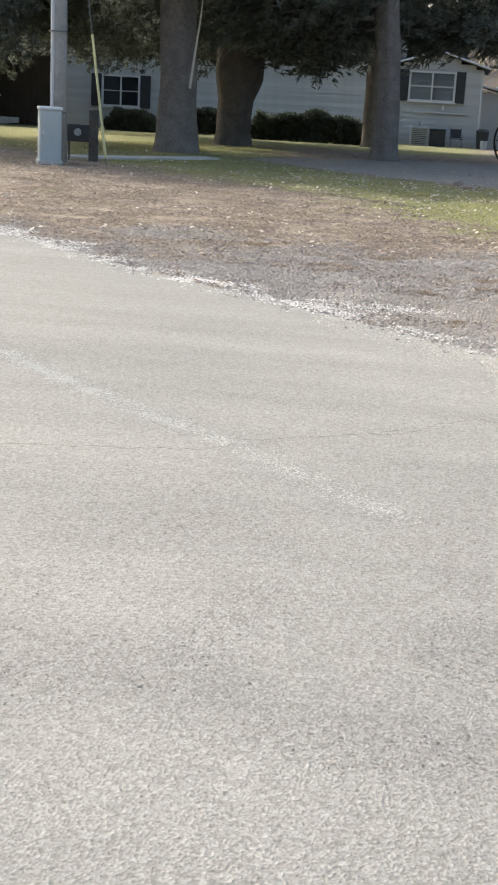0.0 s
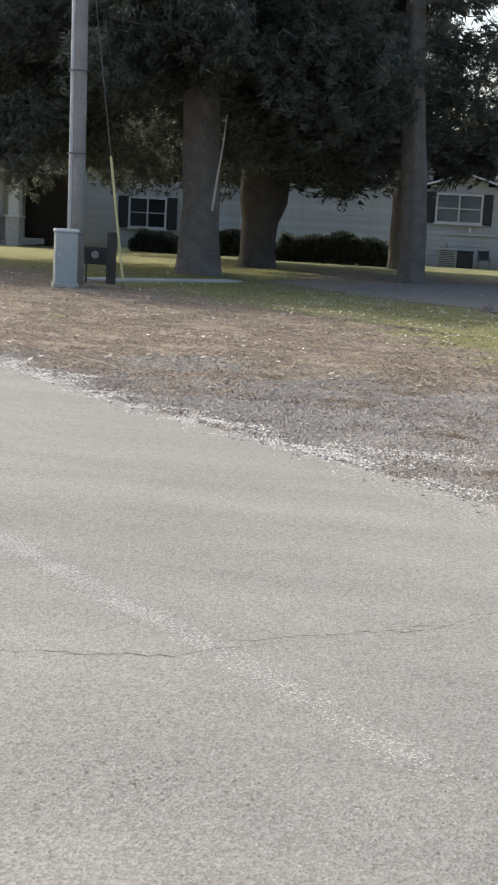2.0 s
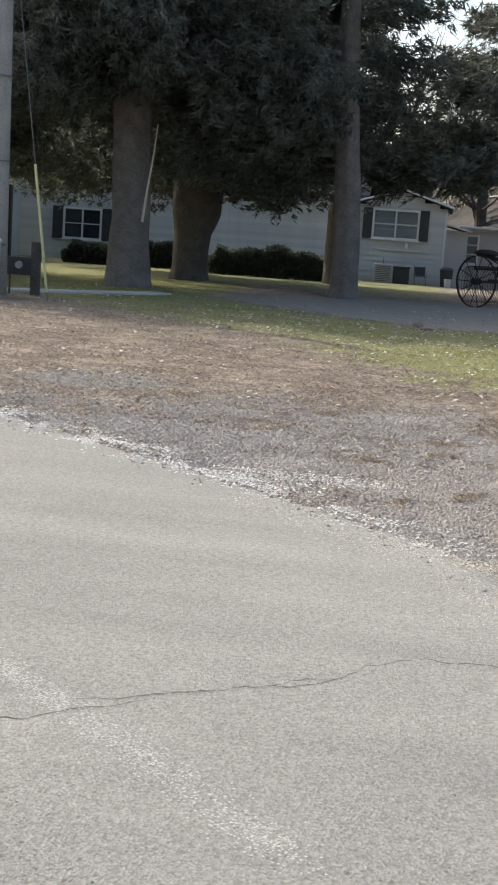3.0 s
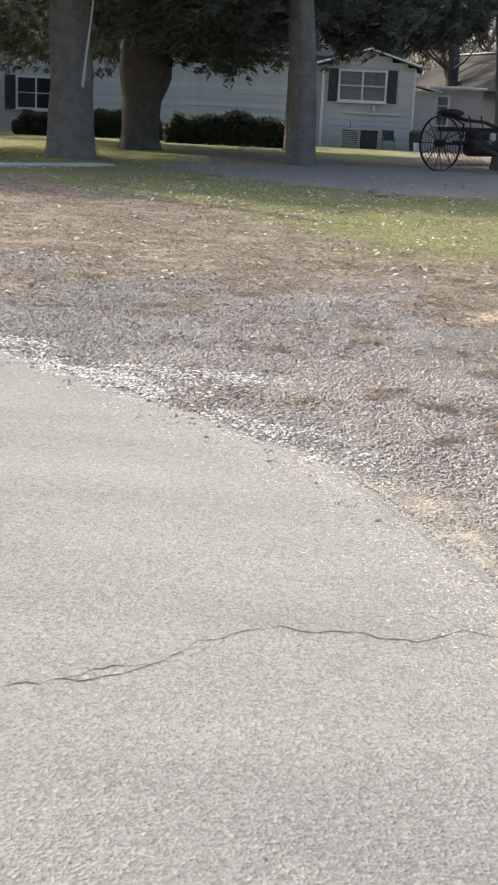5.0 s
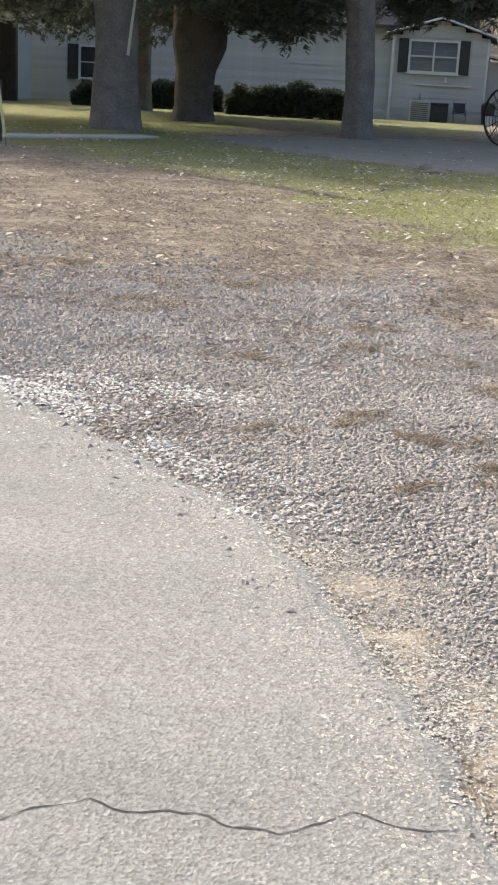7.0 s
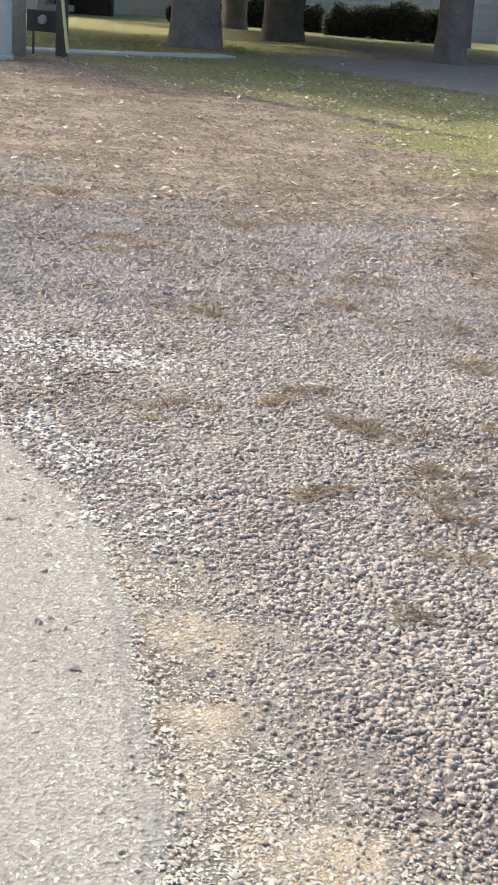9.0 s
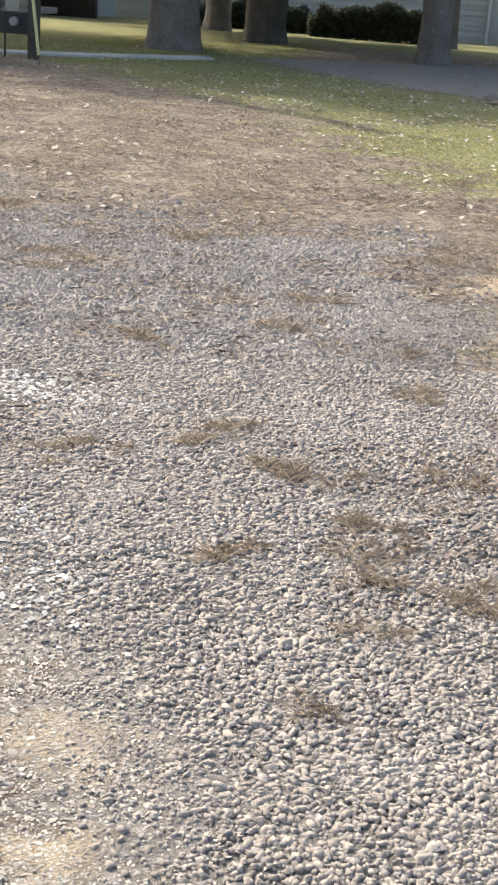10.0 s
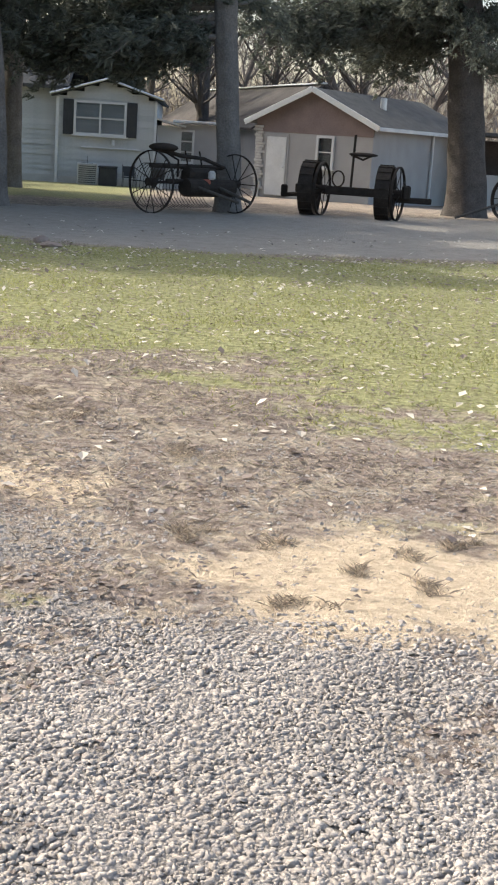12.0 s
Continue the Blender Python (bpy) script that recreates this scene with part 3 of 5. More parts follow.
def pale_grit():
    """Pale chips along the worn edge of the road; finer cream grit over the sandy strip."""
    rng, px, py = scatter((-6.2, 1.0, 6.8, 13.6), 5200, 15)
    d = np.where(on_road(px, py), -1, 1) * edge_distance(px, py, EDGE)
    rag = 0.16 * waves(px, py, 17, 0.35, 1.4)
    w = np.exp(-((d - 0.14 - rag) / 0.2) ** 2) * np.clip(0.4 + 0.6 * waves(px, py, 18, 0.5, 1.5), 0.05, 0.8) * np.clip((py - 7.0) / 1.5, 0.25, 1)
    w = np.maximum(w, 0.5 * np.exp(-(((px + 0.75) / 0.55) ** 2 + ((py - 8.75) / 0.18) ** 2)))
    k = rng.random(len(px)) < w
    px, py, d = px[k], py[k], d[k]
    r = np.clip(rng.lognormal(math.log(0.0075), 0.3, len(px)), 0.003, 0.016)
    pebbles("chips", px, py, np.where(d < 0, 0.012, np.where(d < 0.1, 0.008, lie(px, py) + 0.006)), r, 0.4, M_CHIP, "white stone chips along the worn road edge", 16, 5)
    rng, px, py = scatter((-1.2, 2.3, 4.6, 8.0), 17000, 19)
    d = np.where(on_road(px, py), -1, 1) * edge_distance(px, py, EDGE)
    rag = 0.14 * waves(px, py, 20, 0.3, 1.2)
    w = 1.0 * weight(px, py, SAND, 0.25) * np.clip(0.85 + 0.4 * waves(px, py, 21, 0.2, 0.9), 0.2, 1)
    w = np.maximum(w, 0.3 * np.clip(1 + (d - rag) / 0.6, 0, 1) ** 1.8 * (d < 0.06))
    k = rng.random(len(px)) < w
    px, py, d = px[k], py[k], d[k]
    r = np.clip(rng.lognormal(math.log(0.0032), 0.35, len(px)), 0.0018, 0.009)
    pebbles("grit", px, py, np.where(d < 0, 0.0118, np.where(d < 0.1, 0.006, lie(px, py) + 0.001)), r, 0.4, M_GRIT, "cream sandy grit spilling onto the road edge", 22, 5)


def loosened_aggregate():
    """Darker stone loosened from the worn surface of the road."""
    rng, px, py = scatter((-1.6, 0.9, 0.9, 3.9), 5200, 24)
    w = np.clip(0.1 + 0.75 * waves(px, py, 25, 0.5, 1.8), 0, 0.6) * np.clip((3.7 - py) / 1.2, 0, 1)
    k = rng.random(len(px)) < w
    px, py = px[k], py[k]
    r = np.clip(rng.lognormal(math.log(0.0036), 0.35, len(px)), 0.002, 0.008)
    pebbles("road_grit", px, py, np.full(len(px), 0.0122), r, 0.4, M_WORN, "dark loosened stone chips on the worn road", 26, 5)


stones(), pale_grit(), loosened_aggregate()


def blades(name, px, py, h, w, mat, label, category, lean=0.5, seed=1):
    """Single bent blades: two quads' worth of triangles each."""
    rng = np.random.default_rng(seed)
    n = len(px)
    a, tl = rng.uniform(0, 6.283, n), rng.normal(0, lean, (n, 2))
    hh, ww = h * rng.uniform(0.5, 1.4, n), w * rng.uniform(0.7, 1.3, n)
    dx, dy = np.cos(a) * ww, np.sin(a) * ww
    z0 = lie(px, py) - 0.003
    p = [np.stack([px - dx, py - dy, z0], -1), np.stack([px + dx, py + dy, z0], -1),
         np.stack([px + dx * 0.7 + tl[:, 0] * hh * 0.4, py + dy * 0.7 + tl[:, 1] * hh * 0.4, z0 + hh * 0.65], -1),
         np.stack([px + tl[:, 0] * hh, py + tl[:, 1] * hh, z0 + hh], -1)]
    verts = np.stack(p, 1).reshape(-1, 3)
    k = (np.arange(n) * 4)[:, None, None]
    faces = (np.array([(0, 1, 2), (0, 2, 3)])[None] + k).reshape(-1, 3)
    return tagged(mesh_part(name, verts, faces, mat), label, category, kind="stuff")


def off_road(px, py, m=0.3):
    return ~inside(px, py, EDGE + [(-75, -60)]) & (edge_distance(px, py, EDGE) > m)


def grass():
    rng = np.random.default_rng(21)
    px, py = rng.uniform(-10, 11, 300000), rng.uniform(12.5, 36, 300000)
    w = weight(px, py, GREEN, 1.0) * (1 - weight(px, py, DRIVE, 0.3)) * off_road(px, py)
    w = w * np.clip(0.35 + 0.65 * np.sin(px * 1.9 + np.sin(py * 2.3)) * np.sin(py * 1.6 + 1), 0.25, 1)
    k = rng.random(len(px)) < w
    blades("green_grass", px[k], py[k], 0.026, 0.005, M_GRASS, "short patchy green winter lawn grass", "grass", 0.6, 1)
    px, py = rng.uniform(-12, 8, 330000), rng.uniform(9.0, 26, 330000)
    w = (1 - 0.8 * weight(px, py, GREEN, 1.0)) * (1 - 0.93 * weight(px, py, GRAVEL, 0.9)) * (1 - 0.9 * weight(px, py, TAN, 0.3)) * (1 - weight(px, py, DRIVE, 0.3)) * (1 - 0.8 * weight(px, py, GREY, 0.4)) * off_road(px, py, 0.25)
    clump = np.clip(0.4 + 0.7 * np.sin(px * 3.1 + 2 * np.sin(py * 1.9)) * np.sin(py * 2.7 + px), 0.12, 1)
    k = rng.random(len(px)) < np.maximum(w * clump * np.where(py < 13, 0.5, 1), 0.4 * litter(px, py) * (py < 13.5) * off_road(px, py, 0.4) * (1 - 0.9 * weight(px, py, TAN, 0.3)))
    blades("dry_grass", px[k], py[k], 0.022, 0.003, M_DRY, "thin dry straw-coloured lawn grass", "grass", 1.3, 2)


grass()


def tufts():
    """Dead weed tufts that stand in the gravel."""
    rng = np.random.default_rng(31)
    spots = [(0.75, 8.17, 0.1), (0.62, 8.28, 0.07), (1.02, 7.9, 0.09), (1.08, 7.72, 0.08), (1.13, 7.55, 0.07), (1.21, 8.44, 0.11), (0.36, 8.55, 0.1), (0.3, 8.4, 0.06), (0.25, 10.66, 0.13), (0.21, 10.19, 0.14),
             (0.72, 12.2, 0.2), (0.39, 15.7, 0.14), (0.69, 7.55, 0.06), (1.11, 6.78, 0.05), (1.41, 7.57, 0.1), (-0.03, 8.16, 0.1), (1.02, 9.4, 0.1), (1.16, 7.2, 0.05), (0.6, 10.0, 0.14), (-0.28, 9.55, 0.1), (-2.54, 12.4, 0.2),
             (2.98, 10.76, 0.07), (2.41, 10.83, 0.06), (2.08, 12.44, 0.14), (2.95, 10.3, 0.08), (1.2, 13.25, 0.14), (0.96, 13.9, 0.14), (2.45, 10.1, 0.09), (3.22, 11.0, 0.07), (2.7, 10.5, 0.06), (2.0, 10.9, 0.1), (-1.3, 11.0, 0.16), (-0.9, 12.1, 0.18)]
    px, py = [], []
    for x, y, r in spots:
        for _ in range(5):
            cx, cy, n = rng.normal(x, r * 0.75), rng.normal(y, r * 0.7), int(rng.uniform(250, 800) * r)
            px.append(rng.normal(cx, r * 0.3, n))
            py.append(rng.normal(cy, r * 0.3, n))
    ob = blades("dead_weeds", np.concatenate(px), np.concatenate(py), 0.026, 0.0012, M_WEED, "small flattened tufts of dead weeds in gravel", "weeds", 1.0, 5)
    return ob


tufts()


def leaves(name, count, box_, size, mat, label, seed, dens=None):
    rng = np.random.default_rng(seed)
    px, py = rng.uniform(box_[0], box_[1], count), rng.uniform(box_[2], box_[3], count)
    k = off_road(px, py, 0.1) & (rng.random(count) < (dens(px, py) if dens else 1))
    px, py = px[k], py[k]
    n = len(px)
    a, r = rng.uniform(0, 6.283, n), size * rng.uniform(0.6, 1.4, n)
    curl = rng.uniform(0.05, 0.4, n) * r
    tilt = rng.normal(0, 0.25, n) * r
    z0 = lie(px, py) + 0.006 + np.abs(tilt)
    c, s = np.cos(a), np.sin(a)

    def pt(u, v_, z):
        return np.stack([px + (u * c - v_ * s) * r, py + (u * s + v_ * c) * r, z0 + z], -1)
    verts = np.stack([pt(-1, 0, -tilt), pt(0.1, -0.75, curl), pt(1, 0.15, tilt), pt(-0.2, 0.7, curl * 0.6), pt(0.1, 0, 0)], 1).reshape(-1, 3)
    faces = (np.array([(0, 1, 4), (1, 2, 4), (2, 3, 4), (3, 0, 4)])[None] + (np.arange(n) * 5)[:, None, None]).reshape(-1, 3)
    return tagged(mesh_part(name, verts, faces, mat), label, "leaves", kind="stuff")


leaves("fallen_leaves", 9000, (-12, 12, 11, 32), 0.032, M_LEAF, "pale curled fallen leaves scattered over the lawn", 41,
       lambda x, y: np.clip(0.22 + 0.75 * waves(x, y, 51, 0.8, 3.0), 0.04, 1) * (1 - 0.7 * weight(x, y, DRIVE, 0.3)) * (1 - 0.8 * weight(x, y, GRAVEL, 0.5)))
leaves("lawn_leaves", 10000, (-5, 11, 14.5, 27), 0.027, M_LEAF, "small pale dead leaves thick over the green lawn", 44,
       lambda x, y: np.clip(0.12 + 0.9 * waves(x, y, 53, 0.4, 1.6, 14, 1.5), 0.04, 1) * weight(x, y, GREEN, 0.8) * (1 - 0.8 * weight(x, y, DRIVE, 0.3)))
leaves("dead_leaves", 16000, (-12, 12, 10.5, 30), 0.03, M_BROWN, "curled brown dead leaves lying in loose drifts", 43,
       lambda x, y: np.clip(0.15 + 0.9 * waves(x, y, 52, 0.5, 2.2, 14, 1.6), 0.02, 1) * (1 - 0.8 * weight(x, y, DRIVE, 0.3)) * (1 - 0.75 * weight(x, y, GRAVEL, 0.5)) * (1 - 0.8 * weight(x, y, TAN, 0.3)))
leaves("brown_leaves", 120000, (-7, 7, 7.5, 22), 0.016, M_BROWN, "small brown leaf litter matted into gravel and dry grass", 42,
       lambda x, y: np.clip(litter(x, y) * (1 - 0.9 * weight(x, y, GREEN, 1.0)) * (1 - 0.85 * weight(x, y, TAN, 0.3)) * np.where(y < 9, 0.3, 0.75), 0, 1))


# ---------- trees ----------
def trunk_mesh(spine, radii, flutes=0.1, n=22, seed=1):
    """A fluted, slightly uneven trunk that follows a spine."""
    rng = random.Random(seed)
    ph = [rng.uniform(0, 6.28) for _ in range(4)]
    bm = bmesh.new()
    pts, rr = [], []
    for i in range(len(spine) - 1):
        steps = 6
        for k in range(steps):
            t = k / steps
            pts.append(Vector(spine[i]).lerp(Vector(spine[i + 1]), t))
            rr.append(radii[i] + (radii[i + 1] - radii[i]) * t)
    pts.append(Vector(spine[-1]))
    rr.append(radii[-1])
    rings = []
    for p, r in zip(pts, rr):
        row = []
        for k in range(n):
            a = 2 * math.pi * k / n
            q = 1 + flutes * (math.sin(5 * a + ph[0] + p.z * 0.3) * 0.6 + math.sin(9 * a + ph[1] - p.z * 0.5) * 0.35) + 0.03 * math.sin(a * 3 + p.z * 4 + ph[2])
            row.append(bm.verts.new((p.x + r * q * math.cos(a), p.y + r * q * math.sin(a), p.z)))
        rings.append(row)
    for a, b in zip(rings, rings[1:]):
        for k in range(n):
            bm.faces.new((a[k], a[(k + 1) % n], b[(k + 1) % n], b[k]))
    bm.faces.new(rings[-1])
    return bm


def sprays(centres, dirs, size, width, per, rng):
    """Fans of narrow pointed leaves: arrays of vertices and triangles."""
    n = len(centres)
    c = np.repeat(centres, per, 0) + rng.normal(0, size * 0.25, (n * per, 3))
    d = np.repeat(dirs, per, 0) + rng.normal(0, 0.55, (n * per, 3))
    d /= np.linalg.norm(d, axis=1)[:, None] + 1e-9
    side = np.cross(d, rng.normal(0, 1, (n * per, 3)))
    side /= np.linalg.norm(side, axis=1)[:, None] + 1e-9
    ln = size * rng.uniform(0.6, 1.3, (n * per, 1))
    w = width * rng.uniform(0.6, 1.3, (n * per, 1))
    v = np.stack([c - side * w, c + side * w, c + d * ln], 1).reshape(-1, 3)
    f = np.arange(n * per * 3).reshape(-1, 3)
    return v, f


def evergreen(name, base, spine, radii, boughs, label, seed, per=10, size=0.2, width=0.028, dens=78, bark=None, spread=0.42):
    """An old evergreen: fluted trunk, limbs, and sprays of foliage along each limb.
    boughs: (height, azimuth in degrees from +x, length, rise)."""
    rng = np.random.default_rng(seed)
    t = thing(name, base)
    sp = [Vector(s) for s in spine]
    part("trunk", trunk_mesh(spine, radii, seed=seed), bark or M_BARK, t, smooth=True)
    cs, ds = [], []
    for h, az, length, rise in boughs:
        for i in range(len(sp) - 1):
            if sp[i].z <= h <= sp[i + 1].z or i == len(sp) - 2:
                k = (h - sp[i].z) / max(sp[i + 1].z - sp[i].z, 0.1)
                root = sp[i].lerp(sp[i + 1], min(max(k, 0), 1))
                break
        a = radians(az)
        out = Vector((math.cos(a), math.sin(a), 0))
        pts = []
        sw = rng.normal(0, 0.25)
        side = Vector((-out.y, out.x, 0))
        for k in range(7):
            u = k / 6
            pts.append(root + out * length * u + side * (sw * length * u * u) + Vector((0, 0, rise * u - 0.35 * abs(rise) * u * u * 1.2 + rng.normal(0, 0.04 * length) * u)))
        r0 = 0.03 + 0.018 * length
        part("limb", tube(bmesh.new(), pts, [r0 * (1 - 0.85 * k / 6) for k in range(7)], 6), bark or M_BARK, t)
        n = int(dens * length)
        u = rng.uniform(0.22, 1.05, n) ** 0.85
        pa = np.array([tuple(p) for p in pts])
        q = np.clip(u * 6, 0, 5.999)
        i = q.astype(int)
        fr = (q - i)[:, None]
        pos = pa[i] * (1 - fr) + pa[np.minimum(i + 1, 6)] * fr
        clump = rng.normal(0, 1, (max(3, int(length * 3)), 3)) * (spread * 1.15, spread * 1.15, spread * 0.6)
        pos = pos + clump[rng.integers(0, len(clump), n)] * (0.5 + 0.6 * u[:, None]) + rng.normal(0, spread * 0.4, (n, 3)) - np.array([0, 0, 0.12])
        dirs = np.array([out.x, out.y, -0.35])[None] + rng.normal(0, 0.5, (n, 3))
        cs.append(pos)
        ds.append(dirs)
    v, f = sprays(np.concatenate(cs), np.concatenate(ds), size, width, per, rng)
    mesh_part("crown", v, f, M_NEEDLE, t, "dense dark green foliage")
    return tagged(t, label, "tree")


def whorl(rng, h0, h1, count, l0, l1, rise=(-0.5, 0.6), arc=None):
    out = []
    for i in range(count):
        u = (i + rng.random()) / count
        az = rng.uniform(*arc) if arc else i * 137.5 + rng.uniform(-25, 25)
        out.append((h0 + (h1 - h0) * u, az, (l0 + (l1 - l0) * u) * rng.uniform(0.75, 1.15), rng.uniform(*rise)))
    return out


R = random.Random(77)
evergreen("cedar_tree", (-7.55, 31.6, 0), [(0, 0, -0.15), (0, 0, 0.25), (0.0, 0, 0.8), (0.02, 0, 1.6), (-0.08, 0.1, 4.2), (-0.2, 0.2, 8), (-0.2, 0.3, 13)], [0.64, 0.55, 0.49, 0.46, 0.46, 0.32, 0.06],
          whorl(R, 4.9, 12, 30, 4.6, 1.6) + whorl(R, 4.0, 5.2, 8, 4.3, 4.2, (-0.8, 0.9), (10, 200)) + whorl(R, 4.5, 6.2, 9, 4.6, 4.4, (0.0, 0.6), (185, 350)) + whorl(R, 6, 9, 10, 4.8, 4.2, (-0.2, 0.5), (180, 350)),
          "huge old cedar with a thick fluted bark trunk", 1)
evergreen("cedar_tree", (-7.15, 37.6, 0), [(0, 0, -0.15), (0, 0, 0.4), (0.05, 0, 1.3), (0.1, 0, 1.9), (0.15, 0, 2.7), (0.1, 0.2, 8), (0, 0.3, 12)], [0.6, 0.5, 0.5, 0.68, 0.72, 0.3, 0.06],
          [(2.6, 20, 3.0, 1.6), (2.2, 150, 2.6, 1.2), (2.9, 5, 3.2, 1.2), (2.9, -30, 3.0, 1.3), (3.0, -60, 2.8, 1.0)] + whorl(R, 3.8, 5.2, 12, 3.4, 3.6, (-0.4, 0.3), (-110, 40)) + whorl(R, 2.8, 11, 26, 4.4, 1.6) + whorl(R, 3.6, 4.8, 7, 3.6, 3.6, (-0.6, 0.0), (-80, 60)),
          "old cedar forking low beside a clipped hedge", 2, bark=M_BARK_SHADED)
evergreen("cedar_tree", (-2.35, 33.9, 0), [(0, 0, -0.15), (0, 0, 0.2), (0.0, 0, 0.9), (-0.06, 0, 2.4), (-0.28, 0.1, 4.7), (-0.4, 0.2, 8), (-0.5, 0.3, 12)], [0.45, 0.36, 0.33, 0.31, 0.31, 0.24, 0.06],
          whorl(R, 4.2, 10, 22, 4.2, 2.0, (-0.4, 0.6), (95, 265)) + whorl(R, 3.2, 4.6, 9, 3.8, 3.6, (-0.6, 0.1), (105, 250)) + whorl(R, 5.0, 11, 9, 2.0, 1.2, (0.2, 0.9), (-90, 90)),
          "tall cedar with a straight narrow trunk beside the drive", 3)
evergreen("pine_tree", (2.72, 36.6, 0), [(0, 0, -0.15), (0, 0, 0.2), (-0.02, 0, 1.0), (-0.12, 0, 2.4), (-0.3, 0.1, 4.7), (-0.4, 0.2, 9), (-0.5, 0.3, 14)], [0.4, 0.31, 0.28, 0.265, 0.26, 0.22, 0.06],
          [(4.6, 176, 4.2, -0.7), (4.8, 165, 4.2, -0.6), (4.4, 188, 3.8, -0.7), (5.2, 180, 4.6, -0.8), (3.9, 172, 3.3, -0.4), (4.1, 155, 3.2, -0.3), (3.9, 195, 2.7, -0.3), (4.2, 182, 3.0, -0.2), (4.2, 140, 2.8, -0.2), (4.6, 20, 1.6, 0.5), (5.2, 200, 2.0, 0.6), (5.4, 165, 2.8, 0.8), (5.8, 188, 3.0, 0.7), (6.3, 150, 2.8, 0.9)] + whorl(R, 6.8, 13, 14, 3.0, 1.2, (0.4, 1.4)),
          "tall straight pine trunk with bare lower limbs", 4, dens=85, bark=M_BARK_GREY)
evergreen("pine_tree", (9.75, 43.6, -0.09), [(0, 0, -0.15), (0, 0, 0.3), (-0.05, 0, 1.2), (-0.25, 0, 3), (-0.5, 0.1, 5.6), (-0.7, 0.2, 9), (-0.8, 0.3, 14)], [0.68, 0.58, 0.52, 0.5, 0.48, 0.35, 0.08],
          [(4.8, 140, 3.2, -0.2), (5.0, 155, 3.4, -0.3), (5.3, 125, 3.4, 0.0), (5.6, 145, 3.8, 0.0), (6.2, 190, 5.0, -1.2), (6.5, 205, 4.8, -1.0), (6.6, 178, 5.2, -1.2), (6.0, 215, 4.2, -1.1), (5.8, 250, 3.6, -1.2), (6.6, 270, 3.4, -0.6), (5.2, 185, 3.0, -0.2), (5.5, 160, 3.4, 0.2), (5.8, 200, 2.8, -0.4), (6.0, 230, 2.6, -0.3), (5.6, 20, 3, 0), (5.4, -40, 3, -0.4), (4.4, -20, 2.4, 0.2)] + whorl(R, 6.0, 13, 20, 3.6, 1.4),
          "big dark pine with drooping limbs near an outbuilding", 5, dens=85, bark=M_BARK_SHADED)
evergreen("cedar_tree", (-16.4, 32.0, 0), [(0, 0, -0.15), (0, 0, 0.4), (0, 0, 2.5), (0.1, 0, 5), (0.1, 0, 12)], [0.5, 0.4, 0.34, 0.3, 0.06],
          whorl(R, 4.3, 12, 40, 6.0, 1.8, (-0.2, 0.8)) + whorl(R, 3.6, 4.6, 8, 5.6, 5.6, (-0.7, 0.0), (-70, 70)), "dense dark cedar in front of the porch house", 6, dens=80)
# added cedar, trunk hidden behind the huge one, to shade the ground ahead
evergreen("cedar_tree", (-11.0, 46.5, -0.16), [(0, 0, -0.15), (0, 0, 0.4), (0, 0, 2.5), (0.1, 0, 5), (0.1, 0, 15)], [0.5, 0.4, 0.34, 0.3, 0.06],
          whorl(R, 4.6, 14, 40, 5.0, 1.6, (-0.3, 0.7)) + whorl(R, 5.0, 8.0, 12, 6.4, 5.6, (-0.5, 0.4), (235, 305)) + whorl(R, 3.3, 4.6, 11, 5.2, 5.0, (-0.4, 0.2), (140, 310)), "dense dark cedar added for shade before the white house", 10, dens=70)
# second added cedar, behind the narrow trunk, for shade and a fuller canopy
evergreen("cedar_tree", (-3.6, 46.0, -0.15), [(0, 0, -0.15), (0, 0, 0.4), (0, 0, 2.5), (0.1, 0, 5), (0.1, 0, 14)], [0.4, 0.33, 0.3, 0.26, 0.06],
          whorl(R, 4.8, 13, 32, 4.2, 1.6, (-0.2, 0.7), (60, 300)), "dense dark cedar added for shade between drive and white house", 11, dens=70)
# rear evergreens: unseen tops raised to 22 m so their shadows reach further forward
evergreen("cedar_tree", (-7.5, 74, -0.5), [(0, 0, -0.15), (0, 0, 0.4), (0, 0, 3), (0.1, 0, 8), (0.1, 0, 22)], [0.6, 0.5, 0.4, 0.35, 0.06],
          whorl(R, 3.8, 21, 44, 5.8, 2.2), "dark evergreen rising behind the white house", 7, dens=60, size=0.45, width=0.06, per=8)
evergreen("cedar_tree", (-16, 74, -0.5), [(0, 0, -0.15), (0, 0, 0.4), (0, 0, 3), (0.1, 0, 8), (0.1, 0, 22)], [0.6, 0.5, 0.4, 0.35, 0.06],
          whorl(R, 3.8, 21, 44, 5.8, 2.2), "dark evergreen rising behind the white house", 8, dens=60, size=0.45, width=0.06, per=8)
evergreen("cedar_tree", (-25, 66, -0.5), [(0, 0, -0.15), (0, 0, 0.4), (0, 0, 3), (0.1, 0, 8), (0.1, 0, 22)], [0.6, 0.5, 0.4, 0.35, 0.06],
          whorl(R, 3.8, 21, 44, 6.2, 2.2), "dark evergreen rising behind the porch house", 9, dens=60, size=0.45, width=0.06, per=8)

# a dead pale branch caught against the big cedar
tagged(part("dead_branch", tube(bmesh.new(), [(-6.84, 31.0, 3.9), (-6.9, 30.98, 3.2), (-7.01, 30.97, 2.35), (-7.1, 31.0, 1.6)], [0.012, 0.022, 0.03, 0.035], 6), M_DEAD), "pale dead branch leaning against a cedar trunk", "branch")


